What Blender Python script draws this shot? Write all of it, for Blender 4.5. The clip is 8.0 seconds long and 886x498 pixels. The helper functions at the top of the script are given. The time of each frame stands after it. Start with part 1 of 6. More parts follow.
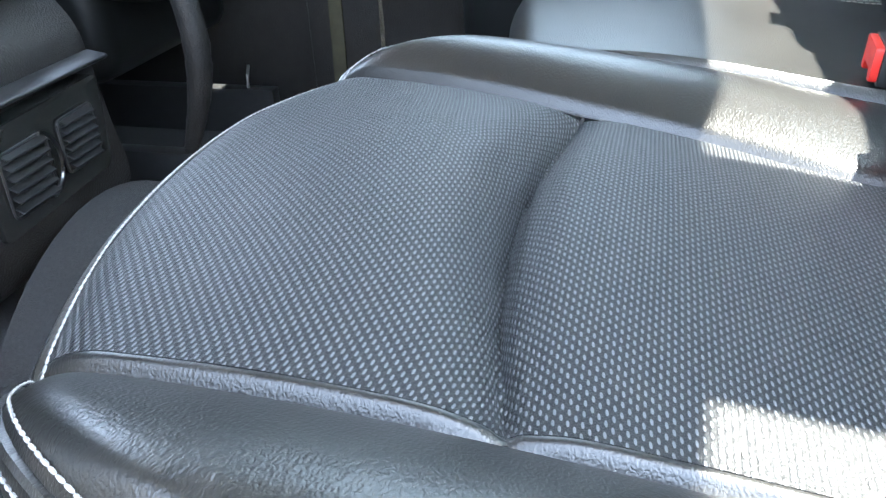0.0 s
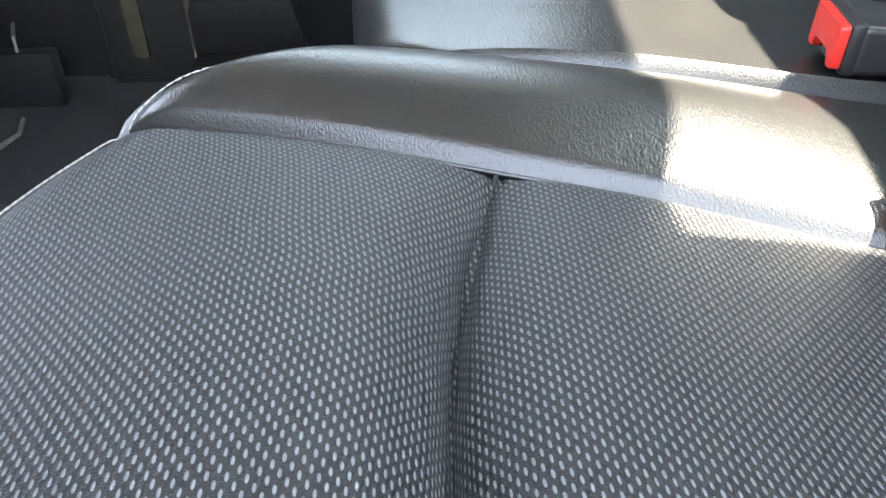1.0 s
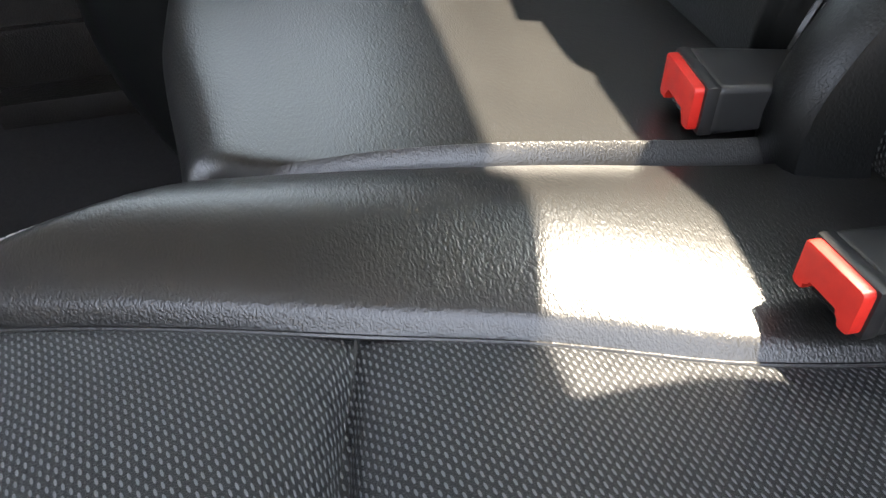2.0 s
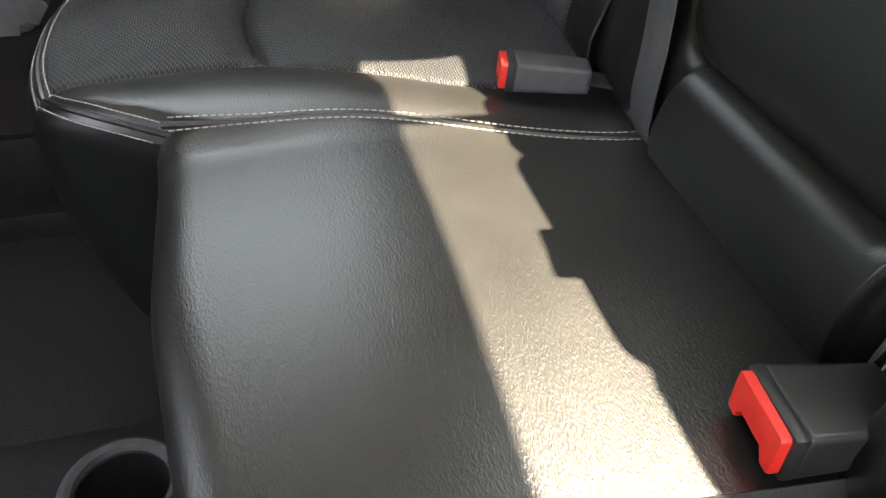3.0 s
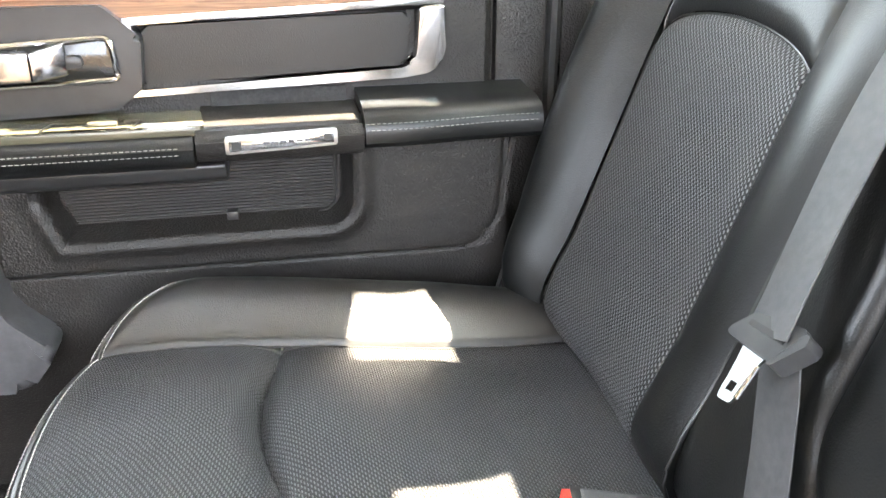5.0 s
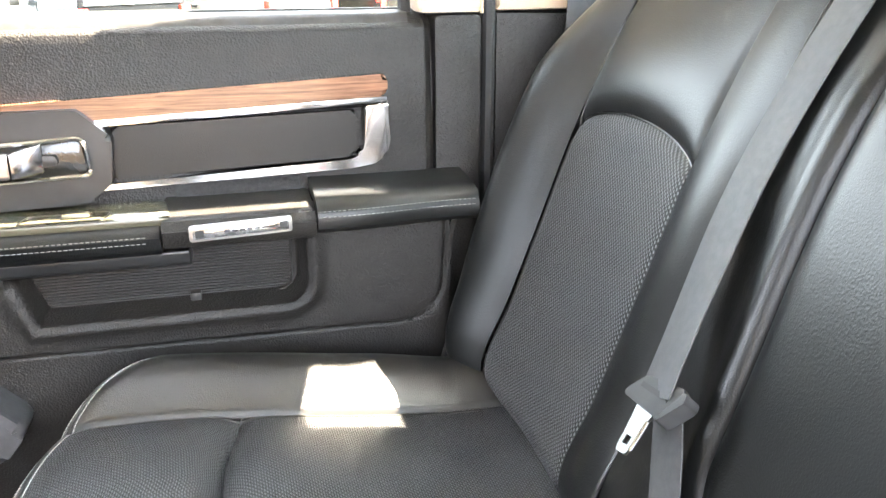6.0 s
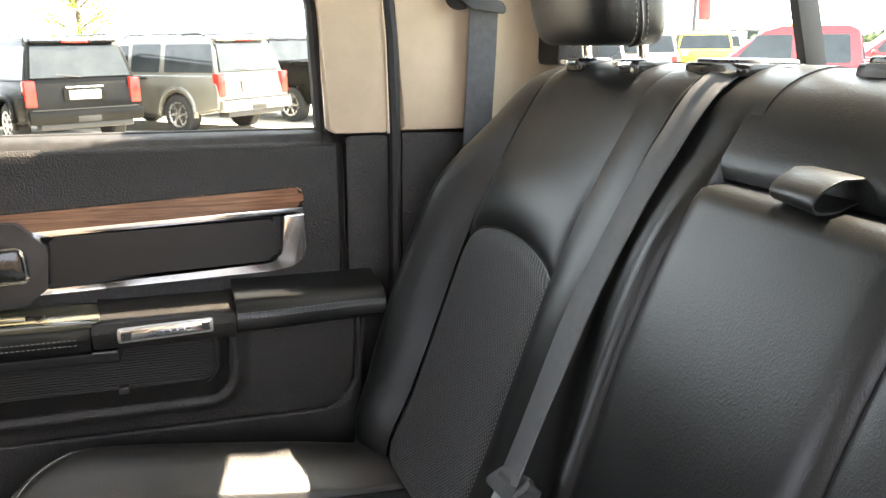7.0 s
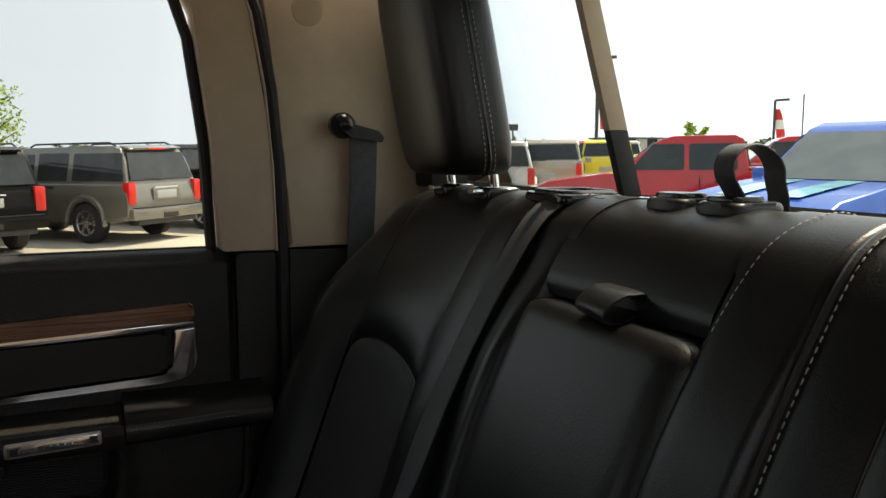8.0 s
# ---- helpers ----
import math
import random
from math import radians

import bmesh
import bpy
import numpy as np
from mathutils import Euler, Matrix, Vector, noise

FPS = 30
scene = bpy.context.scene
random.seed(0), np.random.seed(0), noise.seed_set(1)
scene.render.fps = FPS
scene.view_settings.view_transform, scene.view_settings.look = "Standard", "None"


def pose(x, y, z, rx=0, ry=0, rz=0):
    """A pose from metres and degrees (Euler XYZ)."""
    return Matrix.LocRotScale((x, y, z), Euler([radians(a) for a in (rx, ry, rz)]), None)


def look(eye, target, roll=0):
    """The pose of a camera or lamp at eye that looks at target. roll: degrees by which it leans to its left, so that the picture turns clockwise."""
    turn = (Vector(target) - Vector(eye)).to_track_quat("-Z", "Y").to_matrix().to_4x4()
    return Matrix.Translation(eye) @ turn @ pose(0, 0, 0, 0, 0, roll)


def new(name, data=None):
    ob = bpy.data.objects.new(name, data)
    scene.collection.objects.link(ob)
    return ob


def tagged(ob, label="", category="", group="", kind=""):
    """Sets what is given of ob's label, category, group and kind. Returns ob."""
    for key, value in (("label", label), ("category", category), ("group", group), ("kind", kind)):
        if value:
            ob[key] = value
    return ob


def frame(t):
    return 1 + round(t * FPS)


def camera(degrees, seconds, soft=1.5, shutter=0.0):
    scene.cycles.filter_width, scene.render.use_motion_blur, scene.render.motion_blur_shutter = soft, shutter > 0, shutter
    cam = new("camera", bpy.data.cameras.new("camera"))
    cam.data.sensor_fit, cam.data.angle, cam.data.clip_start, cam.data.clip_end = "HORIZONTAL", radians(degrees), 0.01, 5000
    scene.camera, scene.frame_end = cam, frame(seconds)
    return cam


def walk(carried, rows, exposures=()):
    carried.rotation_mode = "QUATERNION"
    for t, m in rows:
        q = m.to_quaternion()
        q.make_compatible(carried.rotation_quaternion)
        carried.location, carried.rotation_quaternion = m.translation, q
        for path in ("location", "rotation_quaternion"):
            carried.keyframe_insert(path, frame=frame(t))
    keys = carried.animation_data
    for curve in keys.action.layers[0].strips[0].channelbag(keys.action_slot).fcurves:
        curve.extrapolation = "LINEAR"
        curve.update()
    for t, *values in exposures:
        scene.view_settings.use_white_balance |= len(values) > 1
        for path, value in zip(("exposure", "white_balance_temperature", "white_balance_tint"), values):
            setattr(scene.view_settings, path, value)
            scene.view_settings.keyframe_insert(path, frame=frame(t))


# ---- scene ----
cam = camera(57.0, 8.0)
PATH = [
    (0, (-0.277, -0.873, 0.628), (-0.703, 0.825, -0.34), -2.2),
    (0.5, (-0.321, -0.768, 0.629), (-0.654, 0.88, -0.455), -2.7),
    (1, (-0.332, -0.661, 0.633), (-0.362, 0.958, -0.542), -1.8),
    (1.2, (-0.336, -0.639, 0.651), (-0.249, 0.939, -0.575), -2.3),
    (2.3, (-0.309, -0.525, 0.692), (-0.01, 0.986, -0.584), -2.0),
    (2.5, (-0.307, -0.491, 0.711), (0.01, 1.035, -0.542), -1.3),
    (3, (-0.317, -0.395, 0.773), (0.038, 1.126, -0.476), -0.2),
    (3.5, (-0.316, -0.318, 0.8), (0.029, 1.26, -0.379), 0.2),
    (4, (-0.332, -0.249, 0.829), (0.021, 1.416, -0.222), 0.2),
    (4.5, (-0.314, -0.192, 0.839), (0.043, 1.558, -0.061), 0.2),
    (4.7, (-0.303, -0.19, 0.85), (0.06, 1.583, -0.002), 0.1),
    (6, (-0.295, -0.284, 0.912), (0.183, 1.549, 0.271), -0.3),
    (6.5, (-0.279, -0.345, 0.946), (0.257, 1.499, 0.387), -0.0),
    (7, (-0.264, -0.405, 0.992), (0.342, 1.438, 0.507), 0.3),
    (7.5, (-0.254, -0.463, 1.025), (0.442, 1.378, 0.668), 0.3),
    (8, (-0.245, -0.517, 1.022), (0.563, 1.297, 0.787), 0.2),
]
EXPOSURES = [(0, 4.78, 5450, 5), (1, 4.85, 6050, 8), (2.5, 3.72, 6600, 11), (3, 4.32, 6900, 11), (3.5, 4.85, 6750, 9), (4, 5.27, 6750, 10), (4.5, 5.94, 6750, 10), (5, 5.95, 6700, 10), (6, 6.02, 6650, 10), (6.5, 5.2, 6700, 11), (7, 4.33, 6850, 12), (7.5, 3.28, 6950, 12), (8, 1.27, 7050, 12)]
walk(cam, [(t, look(eye, target, roll)) for t, eye, target, roll in PATH], EXPOSURES)

# ---- light ----
SUN_TO = Vector((0.645, 0.113, 1.0)).normalized()
world = bpy.data.worlds.new("sky")
scene.world = world
world.use_nodes = True
wn, wl = world.node_tree.nodes, world.node_tree.links
sky = wn.new("ShaderNodeTexSky")
sky.sky_type = "NISHITA"
sky.sun_disc = False
sky.sun_elevation = math.asin(SUN_TO.z)
sky.sun_rotation = math.atan2(SUN_TO.x, SUN_TO.y)
sky.air_density, sky.dust_density, sky.ozone_density = 1.0, 1.6, 1.0
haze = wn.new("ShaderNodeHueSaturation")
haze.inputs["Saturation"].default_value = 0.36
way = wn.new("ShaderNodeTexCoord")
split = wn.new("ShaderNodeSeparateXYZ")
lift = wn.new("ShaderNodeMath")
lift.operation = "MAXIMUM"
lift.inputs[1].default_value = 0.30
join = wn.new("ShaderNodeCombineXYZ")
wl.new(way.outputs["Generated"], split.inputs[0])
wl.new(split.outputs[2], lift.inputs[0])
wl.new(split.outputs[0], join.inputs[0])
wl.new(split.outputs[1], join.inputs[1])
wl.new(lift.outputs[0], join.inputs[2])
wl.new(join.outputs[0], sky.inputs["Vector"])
puffs = wn.new("ShaderNodeTexNoise")
puffs.inputs["Scale"].default_value, puffs.inputs["Detail"].default_value = 3.2, 6.0
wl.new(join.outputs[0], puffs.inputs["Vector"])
thick = wn.new("ShaderNodeMapRange")
thick.inputs["From Min"].default_value, thick.inputs["From Max"].default_value = 0.52, 0.72
thick.inputs["To Min"].default_value, thick.inputs["To Max"].default_value = 1.10, 1.32
wl.new(puffs.outputs[0], thick.inputs["Value"])
wl.new(thick.outputs[0], haze.inputs["Value"])
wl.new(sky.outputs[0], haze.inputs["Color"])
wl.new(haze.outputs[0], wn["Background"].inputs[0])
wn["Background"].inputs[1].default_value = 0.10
sun = new("sun", bpy.data.lights.new("sun", "SUN"))
sun.data.energy, sun.data.angle, sun.data.color = 3.0, radians(0.6), (1.0, 0.87, 0.68)
sun.matrix_world = look(SUN_TO * 20, (0, 0, 0))


# ---- materials ----
def material(name, color, rough=0.5, metal=0.0, spec=0.5):
    m = bpy.data.materials.new(name)
    m.use_nodes = True
    b = m.node_tree.nodes["Principled BSDF"]
    b.inputs["Base Color"].default_value = (*color, 1)
    b.inputs["Roughness"].default_value = rough
    b.inputs["Metallic"].default_value = metal
    b.inputs["Specular IOR Level"].default_value = spec
    return m


def node(m, kind, **sets):
    n = m.node_tree.nodes.new(kind)
    for k, v in sets.items():
        if k in n.inputs:
            n.inputs[k].default_value = v
    return n


def link(m, a, out, b, inp):
    m.node_tree.links.new(a.outputs[out], b.inputs[inp])


def bsdf(m):
    return m.node_tree.nodes["Principled BSDF"]


def mixed(m, fac, low, high):
    """A colour that goes from low to high with a 0 to 1 output."""
    ramp = m.node_tree.nodes.new("ShaderNodeValToRGB")
    ramp.color_ramp.elements[0].color, ramp.color_ramp.elements[1].color = (*low, 1), (*high, 1)
    m.node_tree.links.new(fac, ramp.inputs[0])
    return ramp


def grained(name, low, high, scale=60.0, rough=(0.4, 0.55), bump_scale=900.0, bump=0.25, depth=0.0004, metal=0.0, spec=0.5, cells=False):
    """A surface with colour mottling at one scale, fine relief at another."""
    m = material(name, low, rough[0], metal, spec)
    co = node(m, "ShaderNodeTexCoord")
    big = node(m, "ShaderNodeTexNoise", Scale=scale, Detail=5.0, Roughness=0.6)
    link(m, co, "Object", big, "Vector")
    ramp = mixed(m, big.outputs[0], low, high)
    ramp.color_ramp.elements[0].position, ramp.color_ramp.elements[1].position = 0.35, 0.7
    link(m, ramp, 0, bsdf(m), "Base Color")
    rr = node(m, "ShaderNodeMapRange")
    rr.inputs["To Min"].default_value, rr.inputs["To Max"].default_value = rough
    link(m, big, 0, rr, "Value")
    link(m, rr, 0, bsdf(m), "Roughness")
    if bump > 0:
        if cells:
            fine = node(m, "ShaderNodeTexVoronoi", Scale=bump_scale)
            fine.feature = "SMOOTH_F1"
        else:
            fine = node(m, "ShaderNodeTexNoise", Scale=bump_scale, Detail=3.0)
        link(m, co, "Object", fine, "Vector")
        b = node(m, "ShaderNodeBump", Strength=bump, Distance=depth)
        link(m, fine, 0, b, "Height")
        link(m, b, 0, bsdf(m), "Normal")
    return m


def leather(name, low, high, rough=(0.29, 0.38), bump=0.5, grain=(1.15, 0.34, 1.15), spec=0.8):
    """Pebbled leather: cells and long soft creases."""
    m = material(name, low, rough[0], spec=spec)
    co = node(m, "ShaderNodeTexCoord")
    big = node(m, "ShaderNodeTexNoise", Scale=14.0, Detail=6.0, Roughness=0.6)
    link(m, co, "Object", big, "Vector")
    ramp = mixed(m, big.outputs[0], low, high)
    ramp.color_ramp.elements[0].position, ramp.color_ramp.elements[1].position = 0.3, 0.75
    link(m, ramp, 0, bsdf(m), "Base Color")
    rr = node(m, "ShaderNodeMapRange")
    rr.inputs["To Min"].default_value, rr.inputs["To Max"].default_value = rough
    link(m, big, 0, rr, "Value")
    link(m, rr, 0, bsdf(m), "Roughness")
    warp = node(m, "ShaderNodeTexNoise", Scale=260.0, Detail=2.0)
    link(m, co, "Object", warp, "Vector")
    mixv = node(m, "ShaderNodeMix")
    mixv.data_type = "VECTOR"
    mixv.inputs["Factor"].default_value = 0.003
    m.node_tree.links.new(co.outputs["Object"], mixv.inputs[4])
    m.node_tree.links.new(warp.outputs["Color"], mixv.inputs[5])
    peb = node(m, "ShaderNodeTexVoronoi", Scale=820.0)
    peb.feature = "SMOOTH_F1"
    along_grain = node(m, "ShaderNodeMapping")
    along_grain.inputs["Scale"].default_value = grain
    m.node_tree.links.new(mixv.outputs[1], along_grain.inputs["Vector"])
    link(m, along_grain, 0, peb, "Vector")
    crease = node(m, "ShaderNodeTexNoise", Scale=150.0, Detail=4.0, Distortion=1.2)
    stretch = node(m, "ShaderNodeMapping")
    stretch.inputs["Scale"].default_value = (1.0, 0.35, 1.0)
    link(m, co, "Object", stretch, "Vector")
    link(m, stretch, 0, crease, "Vector")
    b1 = node(m, "ShaderNodeBump", Strength=bump, Distance=0.0005)
    link(m, peb, 0, b1, "Height")
    b2 = node(m, "ShaderNodeBump", Strength=bump * 0.14, Distance=0.001)
    link(m, crease, 0, b2, "Height")
    link(m, b1, 0, b2, "Normal")
    link(m, b2, 0, bsdf(m), "Normal")
    return m


def woven(name, ground, thread, px=0.0027, py=0.0054, half=(0.23, 0.30), ridge=0.10):
    """Black cloth with staggered light thread dashes; UV in metres, u along the dashes' columns."""
    m = material(name, ground, 0.40, spec=0.44)
    bsdf(m).inputs["Sheen Weight"].default_value = 0.03
    nt = m.node_tree
    uv = node(m, "ShaderNodeUVMap")
    sep = node(m, "ShaderNodeSeparateXYZ")
    link(m, uv, 0, sep, 0)

    def calc(op, a, b=None):
        n = nt.nodes.new("ShaderNodeMath")
        n.operation = op
        for i, v in enumerate((a, b)):
            if v is None:
                continue
            if isinstance(v, (int, float)):
                n.inputs[i].default_value = v
            else:
                nt.links.new(v, n.inputs[i])
        return n.outputs[0]

    col = calc("DIVIDE", sep.outputs[0], px)
    cell = calc("FLOOR", col)
    stag = calc("MULTIPLY", calc("MODULO", cell, 2.0), 0.5)
    row = calc("ADD", calc("DIVIDE", sep.outputs[1], py), stag)
    fx = calc("DIVIDE", calc("SUBTRACT", calc("FRACT", col), 0.5), half[0])
    fy = calc("DIVIDE", calc("SUBTRACT", calc("FRACT", row), 0.5), half[1])
    skew = calc("ADD", fx, calc("MULTIPLY", fy, -0.35))
    rad = calc("ADD", calc("POWER", calc("ABSOLUTE", skew), 2.2), calc("POWER", calc("ABSOLUTE", fy), 2.2))
    dash = nt.nodes.new("ShaderNodeMapRange")
    dash.interpolation_type = "SMOOTHSTEP"
    dash.inputs["From Min"].default_value, dash.inputs["From Max"].default_value = 1.25, 0.55
    nt.links.new(rad, dash.inputs["Value"])
    co = node(m, "ShaderNodeTexCoord")
    big = node(m, "ShaderNodeTexNoise", Scale=18.0, Detail=5.0)
    link(m, co, "Object", big, "Vector")
    rampg = mixed(m, big.outputs[0], tuple(0.7 * c for c in ground), tuple(1.3 * c for c in ground))
    mix = nt.nodes.new("ShaderNodeMix")
    mix.data_type = "RGBA"
    nt.links.new(dash.outputs[0], mix.inputs[0])
    nt.links.new(rampg.outputs[0], mix.inputs[6])
    mix.inputs[7].default_value = (*thread, 1)
    nt.links.new(mix.outputs[2], bsdf(m).inputs["Base Color"])
    fuzz = node(m, "ShaderNodeTexNoise", Scale=1500.0, Detail=2.0)
    link(m, co, "Object", fuzz, "Vector")
    rib = calc("COSINE", calc("MULTIPLY", calc("SUBTRACT", calc("FRACT", col), 0.5), 2 * math.pi))
    hh = calc("ADD", calc("ADD", dash.outputs[0], calc("MULTIPLY", fuzz.outputs[0], 0.5)), calc("MULTIPLY", rib, ridge))
    b = node(m, "ShaderNodeBump", Strength=0.9, Distance=0.0010)
    nt.links.new(hh, b.inputs["Height"])
    link(m, b, 0, bsdf(m), "Normal")
    return m


def wooden(name):
    m = material(name, (0.2, 0.08, 0.035), 0.25)
    co = node(m, "ShaderNodeTexCoord")
    mp = node(m, "ShaderNodeMapping")
    mp.inputs["Scale"].default_value = (2.5, 30.0, 60.0)
    mp.inputs["Rotation"].default_value = (0, radians(3), 0)
    link(m, co, "Object", mp, "Vector")
    g = node(m, "ShaderNodeTexNoise", Scale=4.0, Detail=8.0, Roughness=0.65, Distortion=0.6)
    link(m, mp, 0, g, "Vector")
    ramp = mixed(m, g.outputs[0], (0.075, 0.030, 0.017), (0.30, 0.145, 0.08))
    ramp.color_ramp.elements[0].position, ramp.color_ramp.elements[1].position = 0.32, 0.68
    link(m, ramp, 0, bsdf(m), "Base Color")
    bsdf(m).inputs["Coat Weight"].default_value = 0.6
    bsdf(m).inputs["Coat Roughness"].default_value = 0.08
    return m


def glassy(name, color=(0.9, 0.95, 0.93), rough=0.0):
    m = bpy.data.materials.new(name)
    m.use_nodes = True
    nt = m.node_tree
    nt.nodes.remove(nt.nodes["Principled BSDF"])
    out = nt.nodes["Material Output"]
    tr = nt.nodes.new("ShaderNodeBsdfTransparent")
    tr.inputs[0].default_value = (*color, 1)
    gl = nt.nodes.new("ShaderNodeBsdfGlossy")
    gl.inputs["Roughness"].default_value = rough
    fr = nt.nodes.new("ShaderNodeFresnel")
    fr.inputs[0].default_value = 1.12
    mx = nt.nodes.new("ShaderNodeMixShader")
    nt.links.new(fr.outputs[0], mx.inputs[0])
    nt.links.new(tr.outputs[0], mx.inputs[1])
    nt.links.new(gl.outputs[0], mx.inputs[2])
    nt.links.new(mx.outputs[0], out.inputs[0])
    return m


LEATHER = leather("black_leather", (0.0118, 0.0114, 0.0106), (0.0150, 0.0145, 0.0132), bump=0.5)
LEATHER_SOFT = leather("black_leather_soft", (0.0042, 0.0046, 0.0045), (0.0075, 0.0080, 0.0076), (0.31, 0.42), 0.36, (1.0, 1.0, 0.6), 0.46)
CLOTH = woven("woven_cloth", (0.0070, 0.0075, 0.0085), (0.135, 0.140, 0.146))
CLOTH_RIBBED = woven("ribbed_cloth", (0.0035, 0.0036, 0.0038), (0.19, 0.196, 0.202), px=0.0030, py=0.0060, half=(0.27, 0.30), ridge=0.15)
# same fabric, threads darkened for the dimmer light on the far cushion
CLOTH_FAR = woven("woven_cloth_dimmed", (0.0065, 0.0068, 0.0074), (0.088, 0.091, 0.095), px=0.0027, half=(0.24, 0.32), ridge=0.3)
THREAD = grained("white_thread", (0.28, 0.275, 0.26), (0.40, 0.39, 0.37), 400.0, (0.7, 0.9), 3000.0, 0.4)
PLASTIC = grained("black_grained_plastic", (0.0145, 0.0132, 0.0122), (0.0215, 0.0198, 0.0182), 30.0, (0.40, 0.54), 420.0, 0.95, 0.0010, spec=0.36, cells=True)
PLASTIC_SMOOTH = grained("black_smooth_plastic", (0.016, 0.016, 0.016), (0.022, 0.022, 0.022), 40.0, (0.3, 0.42), 1500.0, 0.1)
PLASTIC_GREY = grained("grey_plastic", (0.055, 0.055, 0.058), (0.08, 0.08, 0.084), 60.0, (0.45, 0.6), 1200.0, 0.25)
# black sill plastic, its colour raised for the skylight along the top edge
SILL = grained("sky_lit_black_sill", (0.030, 0.030, 0.031), (0.055, 0.055, 0.056), 60.0, (0.24, 0.40), 700.0, 0.35, spec=0.8)
GLOSS = grained("gloss_black_plastic", (0.012, 0.012, 0.011), (0.018, 0.018, 0.016), 20.0, (0.06, 0.16), 900.0, 0.02)
BUCKLE_RED = grained("red_plastic", (0.62, 0.022, 0.014), (0.75, 0.035, 0.02), 80.0, (0.35, 0.5), 1500.0, 0.15)
CHROME = grained("chrome", (0.75, 0.75, 0.74), (0.85, 0.85, 0.84), 120.0, (0.06, 0.16), 900.0, 0.02, metal=1.0)
SATIN = grained("satin_metal", (0.52, 0.51, 0.48), (0.62, 0.61, 0.58), 150.0, (0.25, 0.4), 1800.0, 0.1, metal=1.0)
WOOD = wooden("walnut_trim")
BEIGE = grained("beige_headliner", (0.50, 0.405, 0.285), (0.56, 0.455, 0.33), 25.0, (0.75, 0.9), 1400.0, 0.35)
HEADLINER = grained("grey_headliner", (0.24, 0.228, 0.21), (0.29, 0.276, 0.255), 25.0, (0.8, 0.95), 1400.0, 0.35)
CARPET = grained("black_carpet", (0.030, 0.030, 0.031), (0.055, 0.054, 0.054), 220.0, (0.9, 1.0), 900.0, 1.0, 0.002)
FLOOR_CARPET = grained("charcoal_carpet", (0.026, 0.026, 0.027), (0.044, 0.043, 0.044), 220.0, (0.9, 1.0), 700.0, 1.0, 0.003)
RUBBER = grained("black_rubber", (0.012, 0.012, 0.012), (0.02, 0.02, 0.02), 60.0, (0.6, 0.75), 900.0, 0.2)
STEEL = grained("brushed_steel", (0.13, 0.13, 0.128), (0.16, 0.16, 0.155), 20.0, (0.22, 0.34), 1800.0, 0.02, metal=1.0)
OLIVE = grained("olive_gloss_plastic", (0.062, 0.058, 0.038), (0.082, 0.076, 0.05), 20.0, (0.16, 0.26), 900.0, 0.02)
GREY_THREAD = grained("grey_thread", (0.16, 0.155, 0.145), (0.24, 0.23, 0.22), 400.0, (0.7, 0.9), 3000.0, 0.4)
GLASS = glassy("window_glass")
TINTED = glassy("tinted_window_glass", (0.86, 0.885, 0.86))


# ---- building helpers ----
ORIGIN = {}


def thing(name, base, label, category, group="", kind=""):
    """An Empty at the thing's base; its parts are given in world metres."""
    ob = new(name)
    ob.location = base
    ORIGIN[ob.name] = Vector(base)
    return tagged(ob, label, category, group, kind)


def link_mesh(name, bm, mat, at, smooth=True):
    bmesh.ops.recalc_face_normals(bm, faces=bm.faces[:])
    bm.transform(Matrix.Translation(-Vector(at)))
    me = bpy.data.meshes.new(name)
    bm.to_mesh(me)
    bm.free()
    me.materials.append(mat)
    if smooth:
        me.polygons.foreach_set("use_smooth", [True] * len(me.polygons))
        me.set_sharp_from_angle(angle=radians(38))
    return new(name, me)


def part(name, bm, mat, parent, label="", smooth=True):
    at = ORIGIN[parent.name]
    ob = link_mesh(name, bm, mat, at, smooth)
    ob.parent = parent
    ORIGIN[ob.name] = at
    return tagged(ob, label)


def single(name, bm, mat, label, category, group="", kind="", base=None, smooth=True):
    """A thing of one mesh, with its origin at its base."""
    if base is None:
        lo = [min(v.co[i] for v in bm.verts) for i in range(3)]
        hi = [max(v.co[i] for v in bm.verts) for i in range(3)]
        base = ((lo[0] + hi[0]) / 2, (lo[1] + hi[1]) / 2, lo[2])
    ob = link_mesh(name, bm, mat, base, smooth)
    ob.location = base
    ORIGIN[ob.name] = Vector(base)
    return tagged(ob, label, category, group, kind)


def box(x0, x1, y0, y1, z0, z1, bevel=0.0, segs=2):
    bm = bmesh.new()
    m = Matrix.LocRotScale(((x0 + x1) / 2, (y0 + y1) / 2, (z0 + z1) / 2), None, (x1 - x0, y1 - y0, z1 - z0))
    bmesh.ops.create_cube(bm, size=1.0, matrix=m)
    if bevel:
        bmesh.ops.bevel(bm, geom=bm.edges[:], offset=bevel, segments=segs, affect="EDGES", profile=0.6)
    return bm


def joined(*bms):
    out = bms[0]
    for b in bms[1:]:
        me = bpy.data.meshes.new("tmp")
        b.to_mesh(me)
        b.free()
        out.from_mesh(me)
        bpy.data.meshes.remove(me)
    return out


